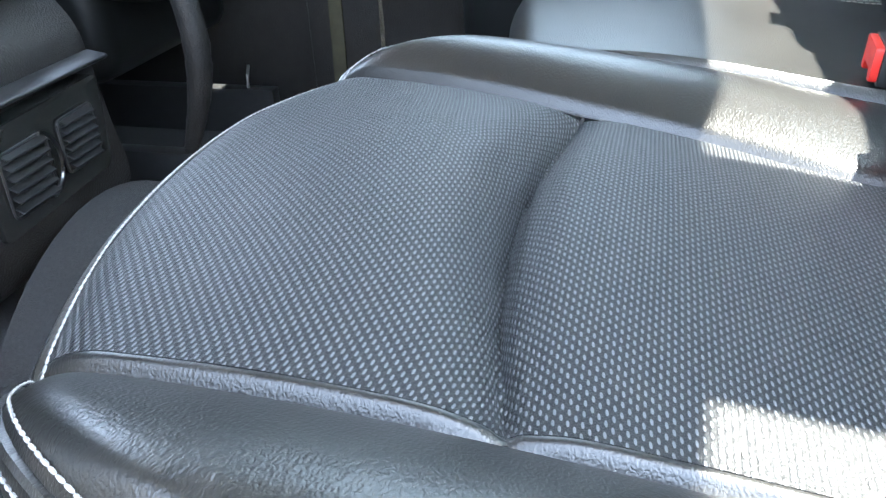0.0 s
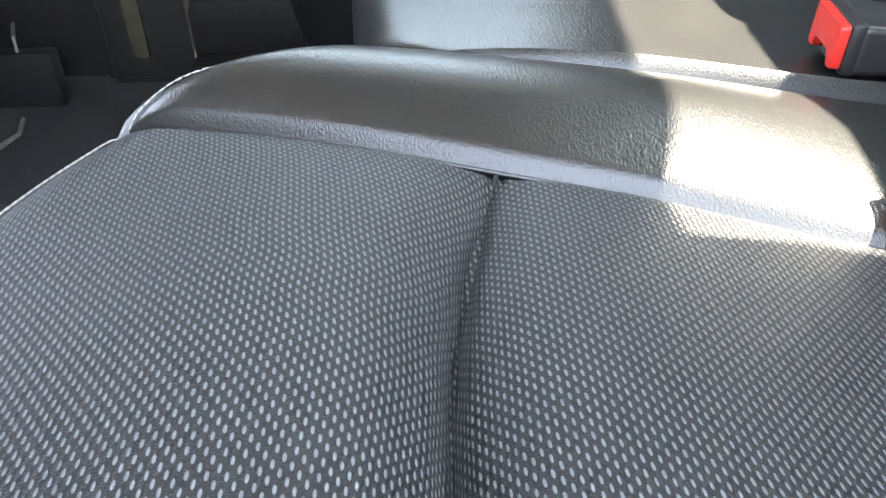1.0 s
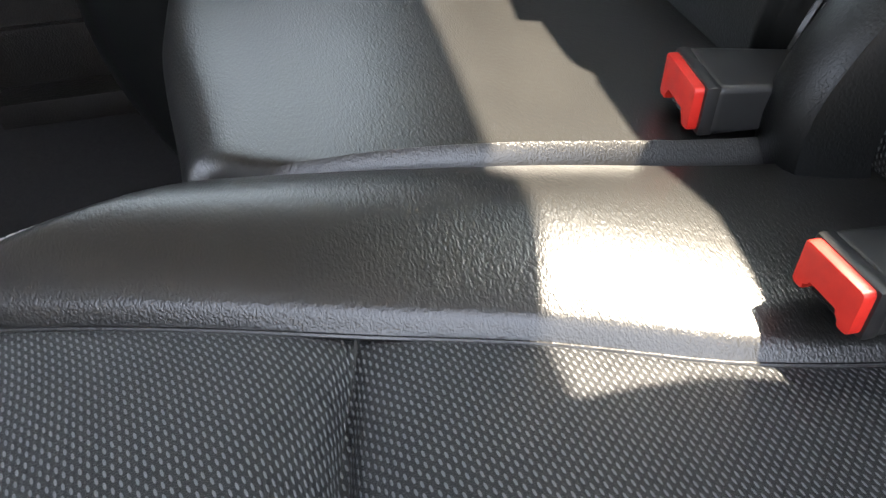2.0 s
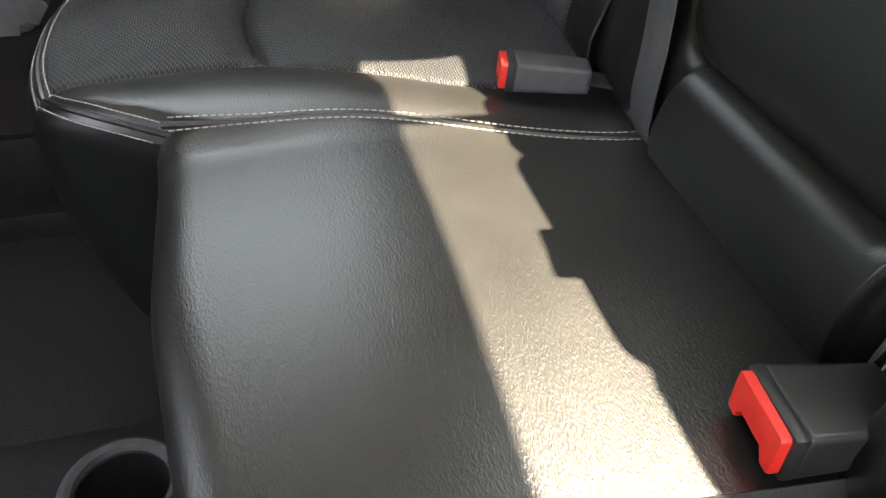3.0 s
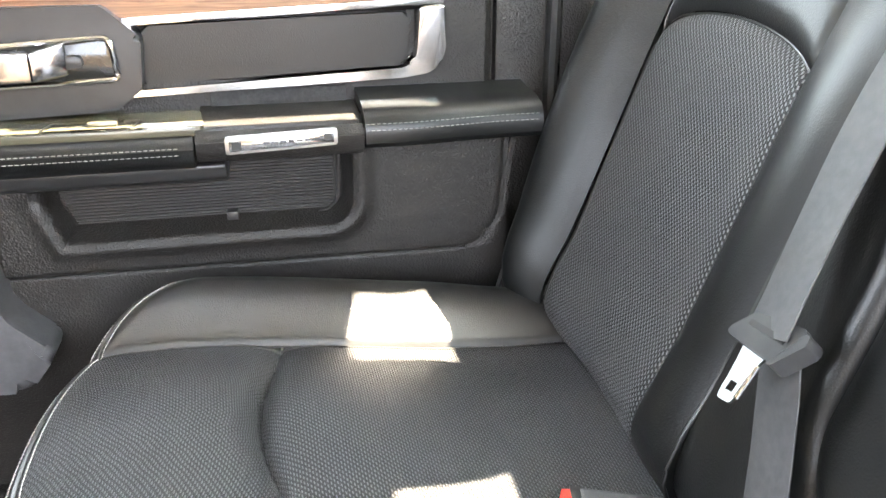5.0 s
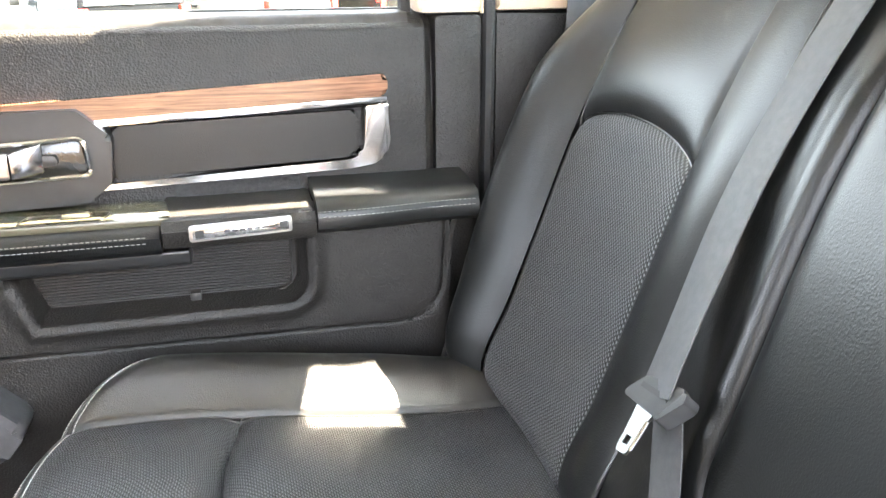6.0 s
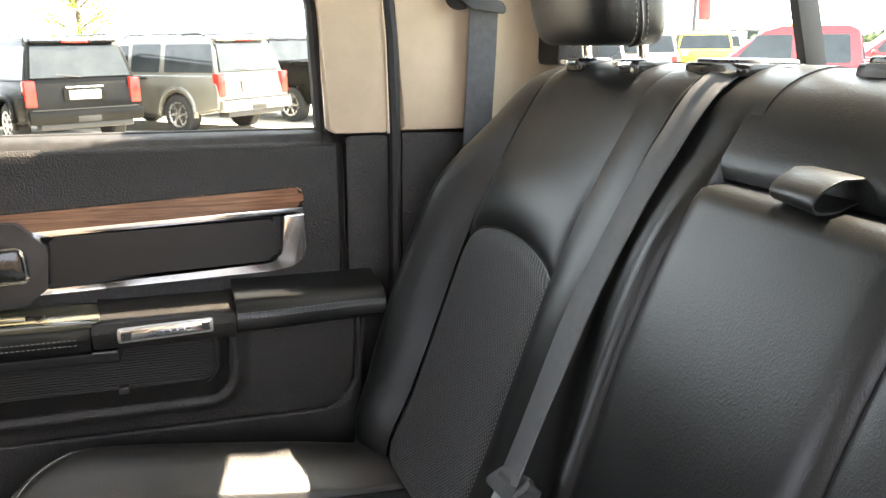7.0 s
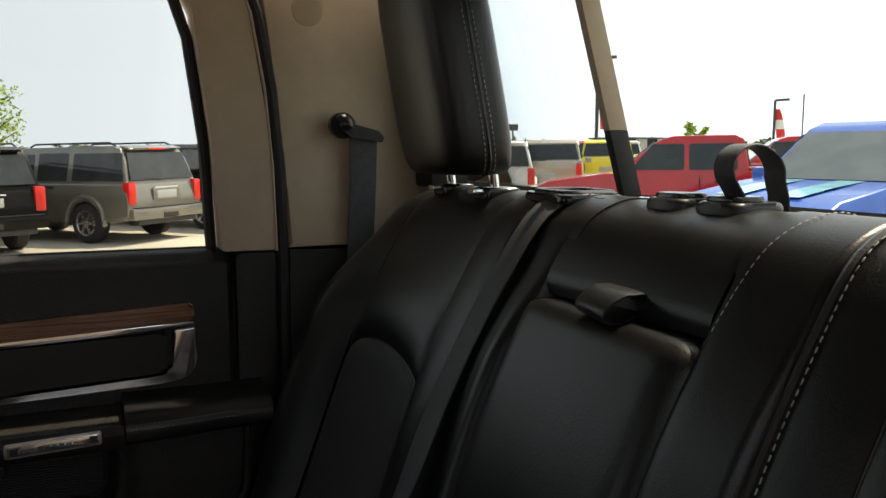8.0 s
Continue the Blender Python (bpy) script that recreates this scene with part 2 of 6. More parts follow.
def prism(poly, lo, hi, axis="y", bevel=0.0, segs=2):
    """A flat outline pushed from lo to hi along an axis. Outline: (x, z) for y, (y, z) for x, (x, y) for z."""
    def at(p, d):
        return {"y": (p[0], d, p[1]), "x": (d, p[0], p[1]), "z": (p[0], p[1], d)}[axis]
    bm = bmesh.new()
    a = [bm.verts.new(at(p, lo)) for p in poly]
    b = [bm.verts.new(at(p, hi)) for p in poly]
    fa, fb = bm.faces.new(a), bm.faces.new(b[::-1])
    n = len(poly)
    for i in range(n):
        bm.faces.new((a[i], b[i], b[(i + 1) % n], a[(i + 1) % n]))
    if bevel:
        edges = list({e for f in (fa, fb) for e in f.edges})
        bmesh.ops.bevel(bm, geom=edges, offset=bevel, segments=segs, affect="EDGES", profile=0.6)
    return bm


def rounded(poly, r, n=5):
    """The outline with its corners rounded."""
    out = []
    for i, p in enumerate(poly):
        p, a, b = Vector(p), Vector(poly[i - 1]), Vector(poly[(i + 1) % len(poly)])
        ra = min(r, (a - p).length * 0.45)
        rb = min(r, (b - p).length * 0.45)
        s, e = p + (a - p).normalized() * ra, p + (b - p).normalized() * rb
        for k in range(n + 1):
            t = k / n
            out.append(tuple(s * (1 - t) ** 2 + p * 2 * t * (1 - t) + e * t * t))
    return out


def shell(grid, thick, uv=None):
    """A padded sheet from rows of points, closed with a second layer behind it. uv: a function of row and column."""
    ni, nj = len(grid), len(grid[0])
    P = np.array([[tuple(p) for p in row] for row in grid])
    du, dv = np.gradient(P, axis=0), np.gradient(P, axis=1)
    n = np.cross(du, dv)
    n /= np.maximum(np.linalg.norm(n, axis=2, keepdims=True), 1e-9)
    Q = P - n * thick
    bm = bmesh.new()
    lay = bm.loops.layers.uv.new("UVMap") if uv else None
    A = [[bm.verts.new(P[i, j]) for j in range(nj)] for i in range(ni)]
    B = [[bm.verts.new(Q[i, j]) for j in range(nj)] for i in range(ni)]
    for i in range(ni - 1):
        for j in range(nj - 1):
            idx = ((i, j), (i + 1, j), (i + 1, j + 1), (i, j + 1))
            f = bm.faces.new([A[a][b] for a, b in idx])
            if lay:
                for lp, (a, b) in zip(f.loops, idx):
                    lp[lay].uv = uv(a, b)
            bm.faces.new([B[a][b] for a, b in idx[::-1]])
    for i in range(ni - 1):
        for j in (0, nj - 1):
            bm.faces.new((A[i][j], A[i + 1][j], B[i + 1][j], B[i][j]))
    for j in range(nj - 1):
        for i in (0, ni - 1):
            bm.faces.new((A[i][j], A[i][j + 1], B[i][j + 1], B[i][j]))
    return bm


def tube(points, r, segs=8, closed=False):
    pts = [Vector(p) for p in points]
    bm = bmesh.new()
    rings = []
    n = len(pts)
    up = Vector((0.123, 0.2, 0.97)).normalized()
    for i, p in enumerate(pts):
        a = pts[i - 1] if (i or closed) else p
        b = pts[(i + 1) % n] if (i < n - 1 or closed) else p
        d = (b - a).normalized()
        s = d.cross(up)
        s = s.normalized() if s.length > 1e-4 else Vector((1, 0, 0))
        w = s.cross(d)
        rr = r[i] if isinstance(r, (list, tuple)) else r
        rings.append([bm.verts.new(p + rr * (math.cos(k * 2 * math.pi / segs) * s + math.sin(k * 2 * math.pi / segs) * w)) for k in range(segs)])
    for i in range(n if closed else n - 1):
        a, b = rings[i], rings[(i + 1) % n]
        for k in range(segs):
            bm.faces.new((a[k], a[(k + 1) % segs], b[(k + 1) % segs], b[k]))
    if not closed:
        bm.faces.new(rings[0][::-1])
        bm.faces.new(rings[-1])
    return bm


def ribbon(points, across, width, thick=0.0012):
    """A flat band along points; across: one direction or one for each point."""
    pts = [Vector(p) for p in points]
    acr = [Vector(a).normalized() for a in across] if isinstance(across[0], (tuple, list, Vector)) else [Vector(across).normalized()] * len(pts)
    bm = bmesh.new()
    rings = []
    for i, p in enumerate(pts):
        d = (pts[min(i + 1, len(pts) - 1)] - pts[max(i - 1, 0)]).normalized()
        w = (acr[i] - d * acr[i].dot(d)).normalized()
        n = d.cross(w)
        h = width / 2
        rings.append([bm.verts.new(p + w * a + n * b) for a, b in ((-h, -thick / 2), (-h * 0.9, -thick), (h * 0.9, -thick), (h, -thick / 2), (h, thick / 2), (h * 0.9, thick), (-h * 0.9, thick), (-h, thick / 2))])
    for a, b in zip(rings, rings[1:]):
        for k in range(8):
            bm.faces.new((a[k], a[(k + 1) % 8], b[(k + 1) % 8], b[k]))
    bm.faces.new(rings[0][::-1])
    bm.faces.new(rings[-1])
    return bm


def stitches(points, pitch=0.0065, length=0.0045, r=0.0006):
    """Thread dashes along a line of points."""
    pts = [Vector(p) for p in points]
    acc = [0.0]
    for a, b in zip(pts, pts[1:]):
        acc.append(acc[-1] + (b - a).length)

    def on(s):
        s = min(max(s, 0.0), acc[-1])
        k = max(i for i, v in enumerate(acc) if v <= s + 1e-9)
        k = min(k, len(pts) - 2)
        f = (s - acc[k]) / max(acc[k + 1] - acc[k], 1e-9)
        return pts[k].lerp(pts[k + 1], f)
    verts, faces = [], []
    s = 0.0
    while s + length < acc[-1]:
        a, b = on(s), on(s + length)
        d = (b - a).normalized()
        u = Vector((0, 0, 1)) if abs(d.z) < 0.8 else Vector((-1, 0, 0))
        w = d.cross(u).normalized() * r
        u = w.cross(d).normalized() * r * 0.8
        k = len(verts)
        for p, q in ((a, 0.5), (a + d * length * 0.25, 1.0), (b - d * length * 0.25, 1.0), (b, 0.5)):
            verts += [p + w * q, p + u * q, p - w * q, p - u * q]
        for j in range(3):
            for i in range(4):
                faces.append((k + 4 * j + i, k + 4 * j + (i + 1) % 4, k + 4 * j + 4 + (i + 1) % 4, k + 4 * j + 4 + i))
        faces += [(k + 3, k + 2, k + 1, k), (k + 12, k + 13, k + 14, k + 15)]
        s += pitch
    me = bpy.data.meshes.new("tmp")
    me.from_pydata(verts, [], faces)
    bm = bmesh.new()
    bm.from_mesh(me)
    bpy.data.meshes.remove(me)
    return bm


def lathe(profile, at, axis="y", segs=24):
    """profile: (radius, along axis) pairs."""
    bm = bmesh.new()
    rings = []
    for r, h in profile:
        ring = []
        for k in range(segs):
            c, s = r * math.cos(2 * math.pi * k / segs), r * math.sin(2 * math.pi * k / segs)
            q = {"y": (c, h, s), "x": (h, c, s), "z": (c, s, h)}[axis]
            ring.append(bm.verts.new(Vector(at) + Vector(q)))
        rings.append(ring)
    for a, b in zip(rings, rings[1:]):
        for k in range(segs):
            bm.faces.new((a[k], a[(k + 1) % segs], b[(k + 1) % segs], b[k]))
    bm.faces.new(rings[0][::-1])
    bm.faces.new(rings[-1])
    return bm


def ease(a, b, x):
    t = min(1.0, max(0.0, (x - a) / (b - a)))
    return t * t * (3 - 2 * t)


def curve_of(points):
    """A smooth function through (x, value) pairs."""
    xs, ys = [p[0] for p in points], [p[1] for p in points]
    sl = [(ys[min(i + 1, len(xs) - 1)] - ys[max(i - 1, 0)]) / (xs[min(i + 1, len(xs) - 1)] - xs[max(i - 1, 0)]) for i in range(len(xs))]

    def f(x):
        if x <= xs[0]:
            return ys[0]
        if x >= xs[-1]:
            return ys[-1]
        i = max(k for k in range(len(xs)) if xs[k] <= x)
        h = xs[i + 1] - xs[i]
        t = (x - xs[i]) / h
        return (ys[i] * (1 + 2 * t) * (1 - t) ** 2 + h * sl[i] * t * (1 - t) ** 2 + ys[i + 1] * t * t * (3 - 2 * t) + h * sl[i + 1] * t * t * (t - 1))
    return f


def spread(a, b, step, tight=(), fine=0.0015):
    """Numbers from a to b, closer together round the tight ones."""
    out = {round(a, 5), round(b, 5)}
    n = max(2, int(abs(b - a) / step))
    out |= {round(a + (b - a) * k / n, 5) for k in range(n + 1)}
    for c in tight:
        for k in range(-5, 6):
            v = c + k * fine
            if min(a, b) < v < max(a, b):
                out.add(round(v, 5))
    return sorted(out)


# ---- cab shell ----
FLOOR_Z, GROUND_Z = 0.0, -0.78
single("floor", box(-2.4, 0.36, -0.86, 0.86, -0.05, FLOOR_Z), FLOOR_CARPET, "black carpeted cab floor under the rear bench", "floor", kind="structure")
single("roof", prism(rounded([(-1.6, 1.33), (0.290, 1.275), (0.306, 1.262), (0.308, 1.30), (0.2, 1.40), (-1.6, 1.42)], 0.02), -0.78, 0.80), HEADLINER, "grey fabric headliner and roof of the cab", "ceiling", kind="structure")
# added out-of-view lip; its wavy outline sets the sun patches' front edge
single("sun_trim_lip", prism(rounded([(0.300, -0.57), (0.300, 0.64), (0.311, 0.52), (0.3190, 0.30), (0.3205, 0.11), (0.3185, -0.06), (0.316, -0.14), (0.315, -0.23), (0.307, -0.33), (0.300, -0.45)], 0.02), 1.263, 1.30, "z"), PLASTIC_SMOOTH, "unseen dark lip above the back window, outlined to trim the sun patches", "roof trim", kind="structure")
single("wall_rear", joined(box(0.352, 0.40, -0.86, 0.86, -0.05, 0.965, 0.004), box(0.352, 0.375, -0.86, -0.62, 0.962, 1.28), prism([(0.757, 0.962), (0.86, 0.962), (0.86, 1.28), (0.737, 1.28)], 0.300, 0.372, "x", 0.01)), PLASTIC, "black rear cab wall below the back window", "wall", kind="structure")

# far side: lower trim behind the door and beige pillars
PILLAR_Y = 0.822
single("pillar_trim_lower", joined(prism(rounded([(-0.018, 0.16), (0.046, 0.16), (0.046, 0.858), (-0.018, 0.858)], 0.006), PILLAR_Y - 0.008, 0.9, "y", 0.004),
       prism([(0.071, 0.10), (0.352, 0.10), (0.352, 0.856), (0.071, 0.86)], PILLAR_Y, 0.9, "y", 0.004)),
       PLASTIC, "black grained plastic lower pillar trim", "pillar trim", kind="structure")
single("pillar_trim", prism(rounded([(-0.040, 0.862), (0.050, 0.862), (0.043, 1.04), (0.012, 1.24), (-0.02, 1.34), (-0.13, 1.34), (-0.075, 1.24), (-0.052, 1.04)], 0.006), PILLAR_Y - 0.004, 0.88, "y", 0.006), BEIGE, "beige pillar trim behind the side window", "pillar trim", kind="structure")
quarter = single("quarter_trim", joined(prism([(0.070, 0.862), (0.350, 0.864), (0.350, 1.33), (0.02, 1.33), (0.046, 1.20), (0.064, 1.04)], PILLAR_Y + 0.004, 0.89, "y", 0.008)), BEIGE, "beige quarter panel trim beside the rear seat", "wall trim", kind="structure")
seal_line = [(0.058, 0.10), (0.060, 0.86), (0.056, 1.0), (0.046, 1.12), (0.026, 1.24), (-0.01, 1.34)]
single("door_seal", tube([(x, PILLAR_Y + 0.002, z) for x, z in seal_line], 0.010, 8), RUBBER, "black rubber door seal between the pillar trims", "seal", kind="structure")
single("seal_lip", tube([(x - 0.011, PILLAR_Y - 0.004, z) for x, z in seal_line[1:]], 0.0024, 6), BEIGE, "light grey lip beside the door seal", "seal", kind="structure")
part("access_cap", joined(lathe([(0.026, 0.0), (0.026, -0.002), (0.022, -0.0025)], (0.108, PILLAR_Y + 0.0035, 1.252), "y", 32)), BEIGE, quarter)

# far window frame and glass
seal_w = [(-0.052, 0.862), (-0.060, 1.04), (-0.080, 1.20), (-0.115, 1.31)]
single("window_seal", joined(tube([(x, 0.850, z) for x, z in seal_w], 0.009, 8), tube([(-1.0, 0.852, 0.863), (-0.052, 0.852, 0.863)], 0.006, 8), tube([(-0.115, 0.850, 1.31), (-1.0, 0.850, 1.31)], 0.010, 8)), RUBBER, "black rubber seal round the side window", "window seal", kind="structure")
window_1 = thing("window_1", (-0.5, 0.87, 0.86), "clear side window glass in the rear door", "window", kind="structure")
pane = part("pane", prism([(-0.98, 0.86), (-0.05, 0.86), (-0.06, 1.04), (-0.08, 1.2), (-0.11, 1.31), (-0.98, 1.31)], 0.866, 0.870, "y"), TINTED, window_1)
pane.visible_shadow = False

# rear window: leaning glass, sliding frame posts
LEAN = 0.30


def rear_x(z):
    return 0.370 - LEAN * (z - 0.97)


window_2 = thing("window_2", (0.36, 0.1, 0.965), "sliding rear cab window with dark frame posts", "window", kind="structure")
bm = bmesh.new()
for y0, y1 in ((-0.62, -0.19), (-0.19, 0.282), (0.282, 0.80)):
    q = []
    for dx in (0.0, 0.004):
        q.append([bm.verts.new((rear_x(z) + dx, y, z)) for y, z in ((y0, 0.962), (y1, 0.962), (y1, 1.255), (y0, 1.255))])
    bm.faces.new(q[0])
    bm.faces.new(q[1][::-1])
pane = part("pane", bm, GLASS, window_2, smooth=False)
pane.visible_shadow = False
for y in (0.282,):
    for z0, z1, mat, name in ((0.962, 1.048, RUBBER, "post_foot"), (1.048, 1.27, BEIGE, "post")):
        deep, half = 0.028, 0.0065
        g = prism([(rear_x(z0) - deep, z0), (rear_x(z0) - 0.002, z0), (rear_x(z1) - 0.002, z1), (rear_x(z1) - deep, z1)], y - half, y + half, "y", 0.002)
        part(name, g, mat, window_2)
part("rail", tube([(rear_x(0.965), -0.62, 0.965), (rear_x(0.965), 0.80, 0.965)], 0.008, 6), RUBBER, window_2)

# ---- far door ----
DARK_CHROME = grained("dark_chrome", (0.30, 0.30, 0.31), (0.40, 0.40, 0.41), 120.0, (0.10, 0.2), 900.0, 0.02, metal=1.0)


def wedge(a, b):
    """A block between two upright ends, each (x, z0, z1, y0, y1)."""
    bm = bmesh.new()
    ends = [[bm.verts.new(p) for p in ((x, y0, z0), (x, y0, z1), (x, y1, z1), (x, y1, z0))] for x, z0, z1, y0, y1 in (a, b)]
    bm.faces.new(ends[0])
    bm.faces.new(ends[1][::-1])
    for k in range(4):
        bm.faces.new((ends[0][k], ends[1][k], ends[1][k - 3], ends[0][k - 3]))
    bmesh.ops.recalc_face_normals(bm, faces=bm.faces)
    bmesh.ops.bevel(bm, geom=list(bm.edges), offset=0.002, segments=2, affect="EDGES", profile=0.5)
    return bm


door_1 = thing("door_1", (-0.45, 0.85, 0.15), "black rear door panel with walnut and chrome trim, closed", "door", kind="structure")


def inside(x, z, x0, x1, z0, z1, soft):
    return ease(x0 - soft, x0 + soft, x) * (1 - ease(x1 - soft, x1 + soft, x)) * ease(z0 - soft, z0 + soft, z) * (1 - ease(z1 - soft, z1 + soft, z))


def groove_gap(x, z):
    """Distance to the curved parting line of the lower panel."""
    if x > -0.088 and z < 0.51:
        return abs(math.hypot(x + 0.088, z - 0.510) - 0.064)
    if z < 0.51:
        return abs(z - 0.447 + 0.012 * (x + 0.09))
    return abs(x + 0.024 - 0.05 * (z - 0.51))


def pocket_gap(x, z):
    """Distance inwards from the map pocket's opening, slanted at the front and rounded at the rear."""
    slant = (x + 0.546 + 0.40 * (z - 0.497)) / 1.08
    r = 0.030
    qx, qz = -0.214 - x, z - 0.4965
    corner = min(qx, qz) if qx > r or qz > r else r - math.hypot(r - qx, r - qz)
    return min(slant, corner)


def lower_y(x, z):
    y = 0.752 + 0.02 * ease(0.40, 0.20, z)
    d = pocket_gap(x, z)
    y += 0.037 * ease(-0.004, 0.010, d)
    y -= 0.007 * math.exp(-((d + 0.013) / 0.010) ** 2) * ease(-0.62, -0.56, x)
    y += 0.0045 * math.exp(-((groove_gap(x, z)) / 0.0026) ** 2)
    if z < 0.447 - 0.012 * (x + 0.09):
        y += 0.006
    return y


xs = spread(-0.80, -0.016, 0.010, (-0.555, -0.225, -0.214, -0.024), 0.0026)
zs = spread(0.14, 0.62, 0.010, (0.449, 0.4965, 0.484, 0.51), 0.0022)
part("lower_panel", shell([[(x, lower_y(x, z), z) for z in zs] for x in xs], 0.02), PLASTIC, door_1, "black grained plastic map pocket panel")
for k in range(24):
    z = 0.500 + 0.0040 * k
    x0 = -0.540 - 0.40 * (z - 0.497)
    part("pocket_rib", box(x0, -0.232 - max(0.0, 0.014 - 4 * max(0.0, z - 0.5)), 0.7868, 0.790, z, z + 0.0026, 0.0006, 1), PLASTIC_SMOOTH, door_1)
part("pocket_clip", joined(box(-0.366, -0.352, 0.774, 0.79, 0.497, 0.511, 0.002), box(-0.354, -0.232, 0.779, 0.79, 0.4965, 0.5005, 0.001)), PLASTIC_SMOOTH, door_1)
part("pocket_edge", tube([(-0.2295, 0.782, 0.60), (-0.2295, 0.782, 0.525), (-0.233, 0.782, 0.512), (-0.241, 0.782, 0.504), (-0.252, 0.782, 0.5005)], 0.0022, 6), RUBBER, door_1)
part("armrest_lip", prism(rounded([(0.716, 0.590), (0.722, 0.570), (0.735, 0.565), (0.80, 0.565), (0.80, 0.590)], 0.006), -0.80, -0.357, "x", 0.003), PLASTIC_SMOOTH, door_1)
part("sill_skirt", prism(rounded([(-0.80, 0.02), (-0.02, 0.02), (-0.02, 0.15), (-0.80, 0.15)], 0.02), 0.762, 0.86, "y", 0.006), PLASTIC, door_1)


def upper_y(x, z):
    y = 0.812 + 0.006 * ease(0.75, 0.83, z)
    y += 0.040 * ease(0.836, 0.866, z) ** 1.6
    y += 0.010 * inside(x, z, -0.46, -0.118, 0.668, 0.742, 0.003)
    y += 0.010 * ease(-0.034, -0.022, x)
    return y


zs = spread(0.60, 0.866, 0.012, (0.668, 0.742, 0.85))
xs = spread(-0.80, -0.021, 0.014, (-0.118, -0.028))
part("upper_panel", shell([[(x, upper_y(x, z), z) for z in zs] for x in xs], 0.02), PLASTIC, door_1, "black grained plastic upper door panel")
part("outer_skin", box(-0.80, -0.02, 0.89, 0.93, 0.0, 0.86, 0.01), PLASTIC_SMOOTH, door_1)
# long trim lines climb gently towards the rear


def climb(x, k=0.042):
    return k * (x + 0.09)


wood = [(x, 0.786 + climb(x, 0.048)) for x in (-0.80, -0.6, -0.4, -0.2, -0.12, -0.088)]
wood += [(x, 0.757 + climb(x)) for x in (-0.088, -0.12, -0.2, -0.4, -0.6, -0.80)]
part("wood_trim", prism(rounded(wood, 0.009, 4), 0.798, 0.818, "y", 0.007, 4), WOOD, door_1, "glossy walnut trim strip")
line = [(x, 0.756 + climb(x)) for x in (-0.80, -0.5, -0.25, -0.088)] + [(x, 0.748 + climb(x)) for x in (-0.088, -0.25, -0.5, -0.80)]
part("chrome_line", prism(line, 0.801, 0.818, "y", 0.002), CHROME, door_1)
bow = [(-0.086, 0.7475), (-0.119, 0.7455), (-0.121, 0.694), (-0.126, 0.680), (-0.140, 0.6735), (-0.46, 0.659), (-0.70, 0.650), (-0.70, 0.644), (-0.46, 0.652), (-0.14, 0.6615), (-0.108, 0.666), (-0.092, 0.676), (-0.086, 0.694)]
part("chrome_bow", prism(rounded(bow, 0.006, 3), 0.797, 0.818, "y", 0.003, 3), CHROME, door_1, "bright chrome trim bow")
pad = rounded([(-0.448, 0.664), (-0.134, 0.676), (-0.130, 0.739), (-0.440, 0.731)], 0.008)
part("trim_pad", prism(pad, 0.806, 0.83, "y", 0.006, 3), LEATHER_SOFT, door_1, "padded black leather insert", smooth=False)
bezel = rounded([(-0.66, 0.634), (-0.475, 0.640), (-0.444, 0.664), (-0.438, 0.722), (-0.476, 0.757), (-0.66, 0.757)], 0.006)
part("handle_bezel", prism(bezel, 0.784, 0.82, "y", 0.008, 3), PLASTIC_SMOOTH, door_1)
ring_line = [(x, 0.7795, z) for x, z in rounded([(-0.62, 0.672), (-0.466, 0.677), (-0.471, 0.724), (-0.62, 0.716)], 0.010, 5)]
part("handle_ring", tube(ring_line, 0.0034, 8, True), CHROME, door_1, "chrome handle surround")
cup = rounded([(-0.62, 0.675), (-0.469, 0.680), (-0.474, 0.721), (-0.62, 0.713)], 0.009)
part("handle_cup", prism(cup, 0.779, 0.786, "y", 0.001), GLOSS, door_1, "glossy dark handle recess")
lever_ob = part("door_handle", joined(prism([(-0.64, 0.680), (-0.552, 0.681), (-0.552, 0.712), (-0.64, 0.712)], 0.757, 0.772, "y", 0.004, 2),
                 wedge((-0.5515, 0.681, 0.712, 0.757, 0.772), (-0.516, 0.686, 0.722, 0.768, 0.780))), DARK_CHROME, door_1, "dark chrome inside door lever")
part("lever_neck", prism(rounded([(-0.532, 0.690), (-0.500, 0.694), (-0.502, 0.706), (-0.532, 0.706)], 0.004), 0.768, 0.784, "y", 0.002), PLASTIC_SMOOTH, lever_ob)
# bright band of skylight on the sill, helped by the lighter colour
part("sill_top", prism(rounded([(0.826, 0.846), (0.836, 0.860), (0.850, 0.8675), (0.864, 0.8675), (0.864, 0.846)], 0.004), -0.80, -0.052, "x", 0.002), SILL, door_1, "shiny top edge of the door panel, lightened as if catching the sky")
part("grip_recess", box(-0.372, -0.210, 0.8075, 0.815, 0.630, 0.654, 0.002), CARPET, door_1, "rough dark lining behind the grip")
# armrest: switch pad, pull cup with badge, rear pad


def arm(x0, x1, face, top, bottom, back=0.815):
    sec = [(back, bottom + 0.006), (face + 0.012, bottom), (face + 0.002, bottom + 0.010), (face, bottom + 0.024), (face + 0.004, top - 0.012), (face + 0.014, top - 0.002), (face + 0.04, top), (back, top + 0.003)]
    return prism(sec, x0, x1, "x", 0.003)


part("armrest_front", arm(-0.80, -0.388, 0.702, 0.628, 0.588), LEATHER_SOFT, door_1, "black leather armrest with light stitching")
part("armrest_grip", arm(-0.386, -0.201, 0.696, 0.632, 0.596), PLASTIC, door_1, "black pull grip")
rows = []
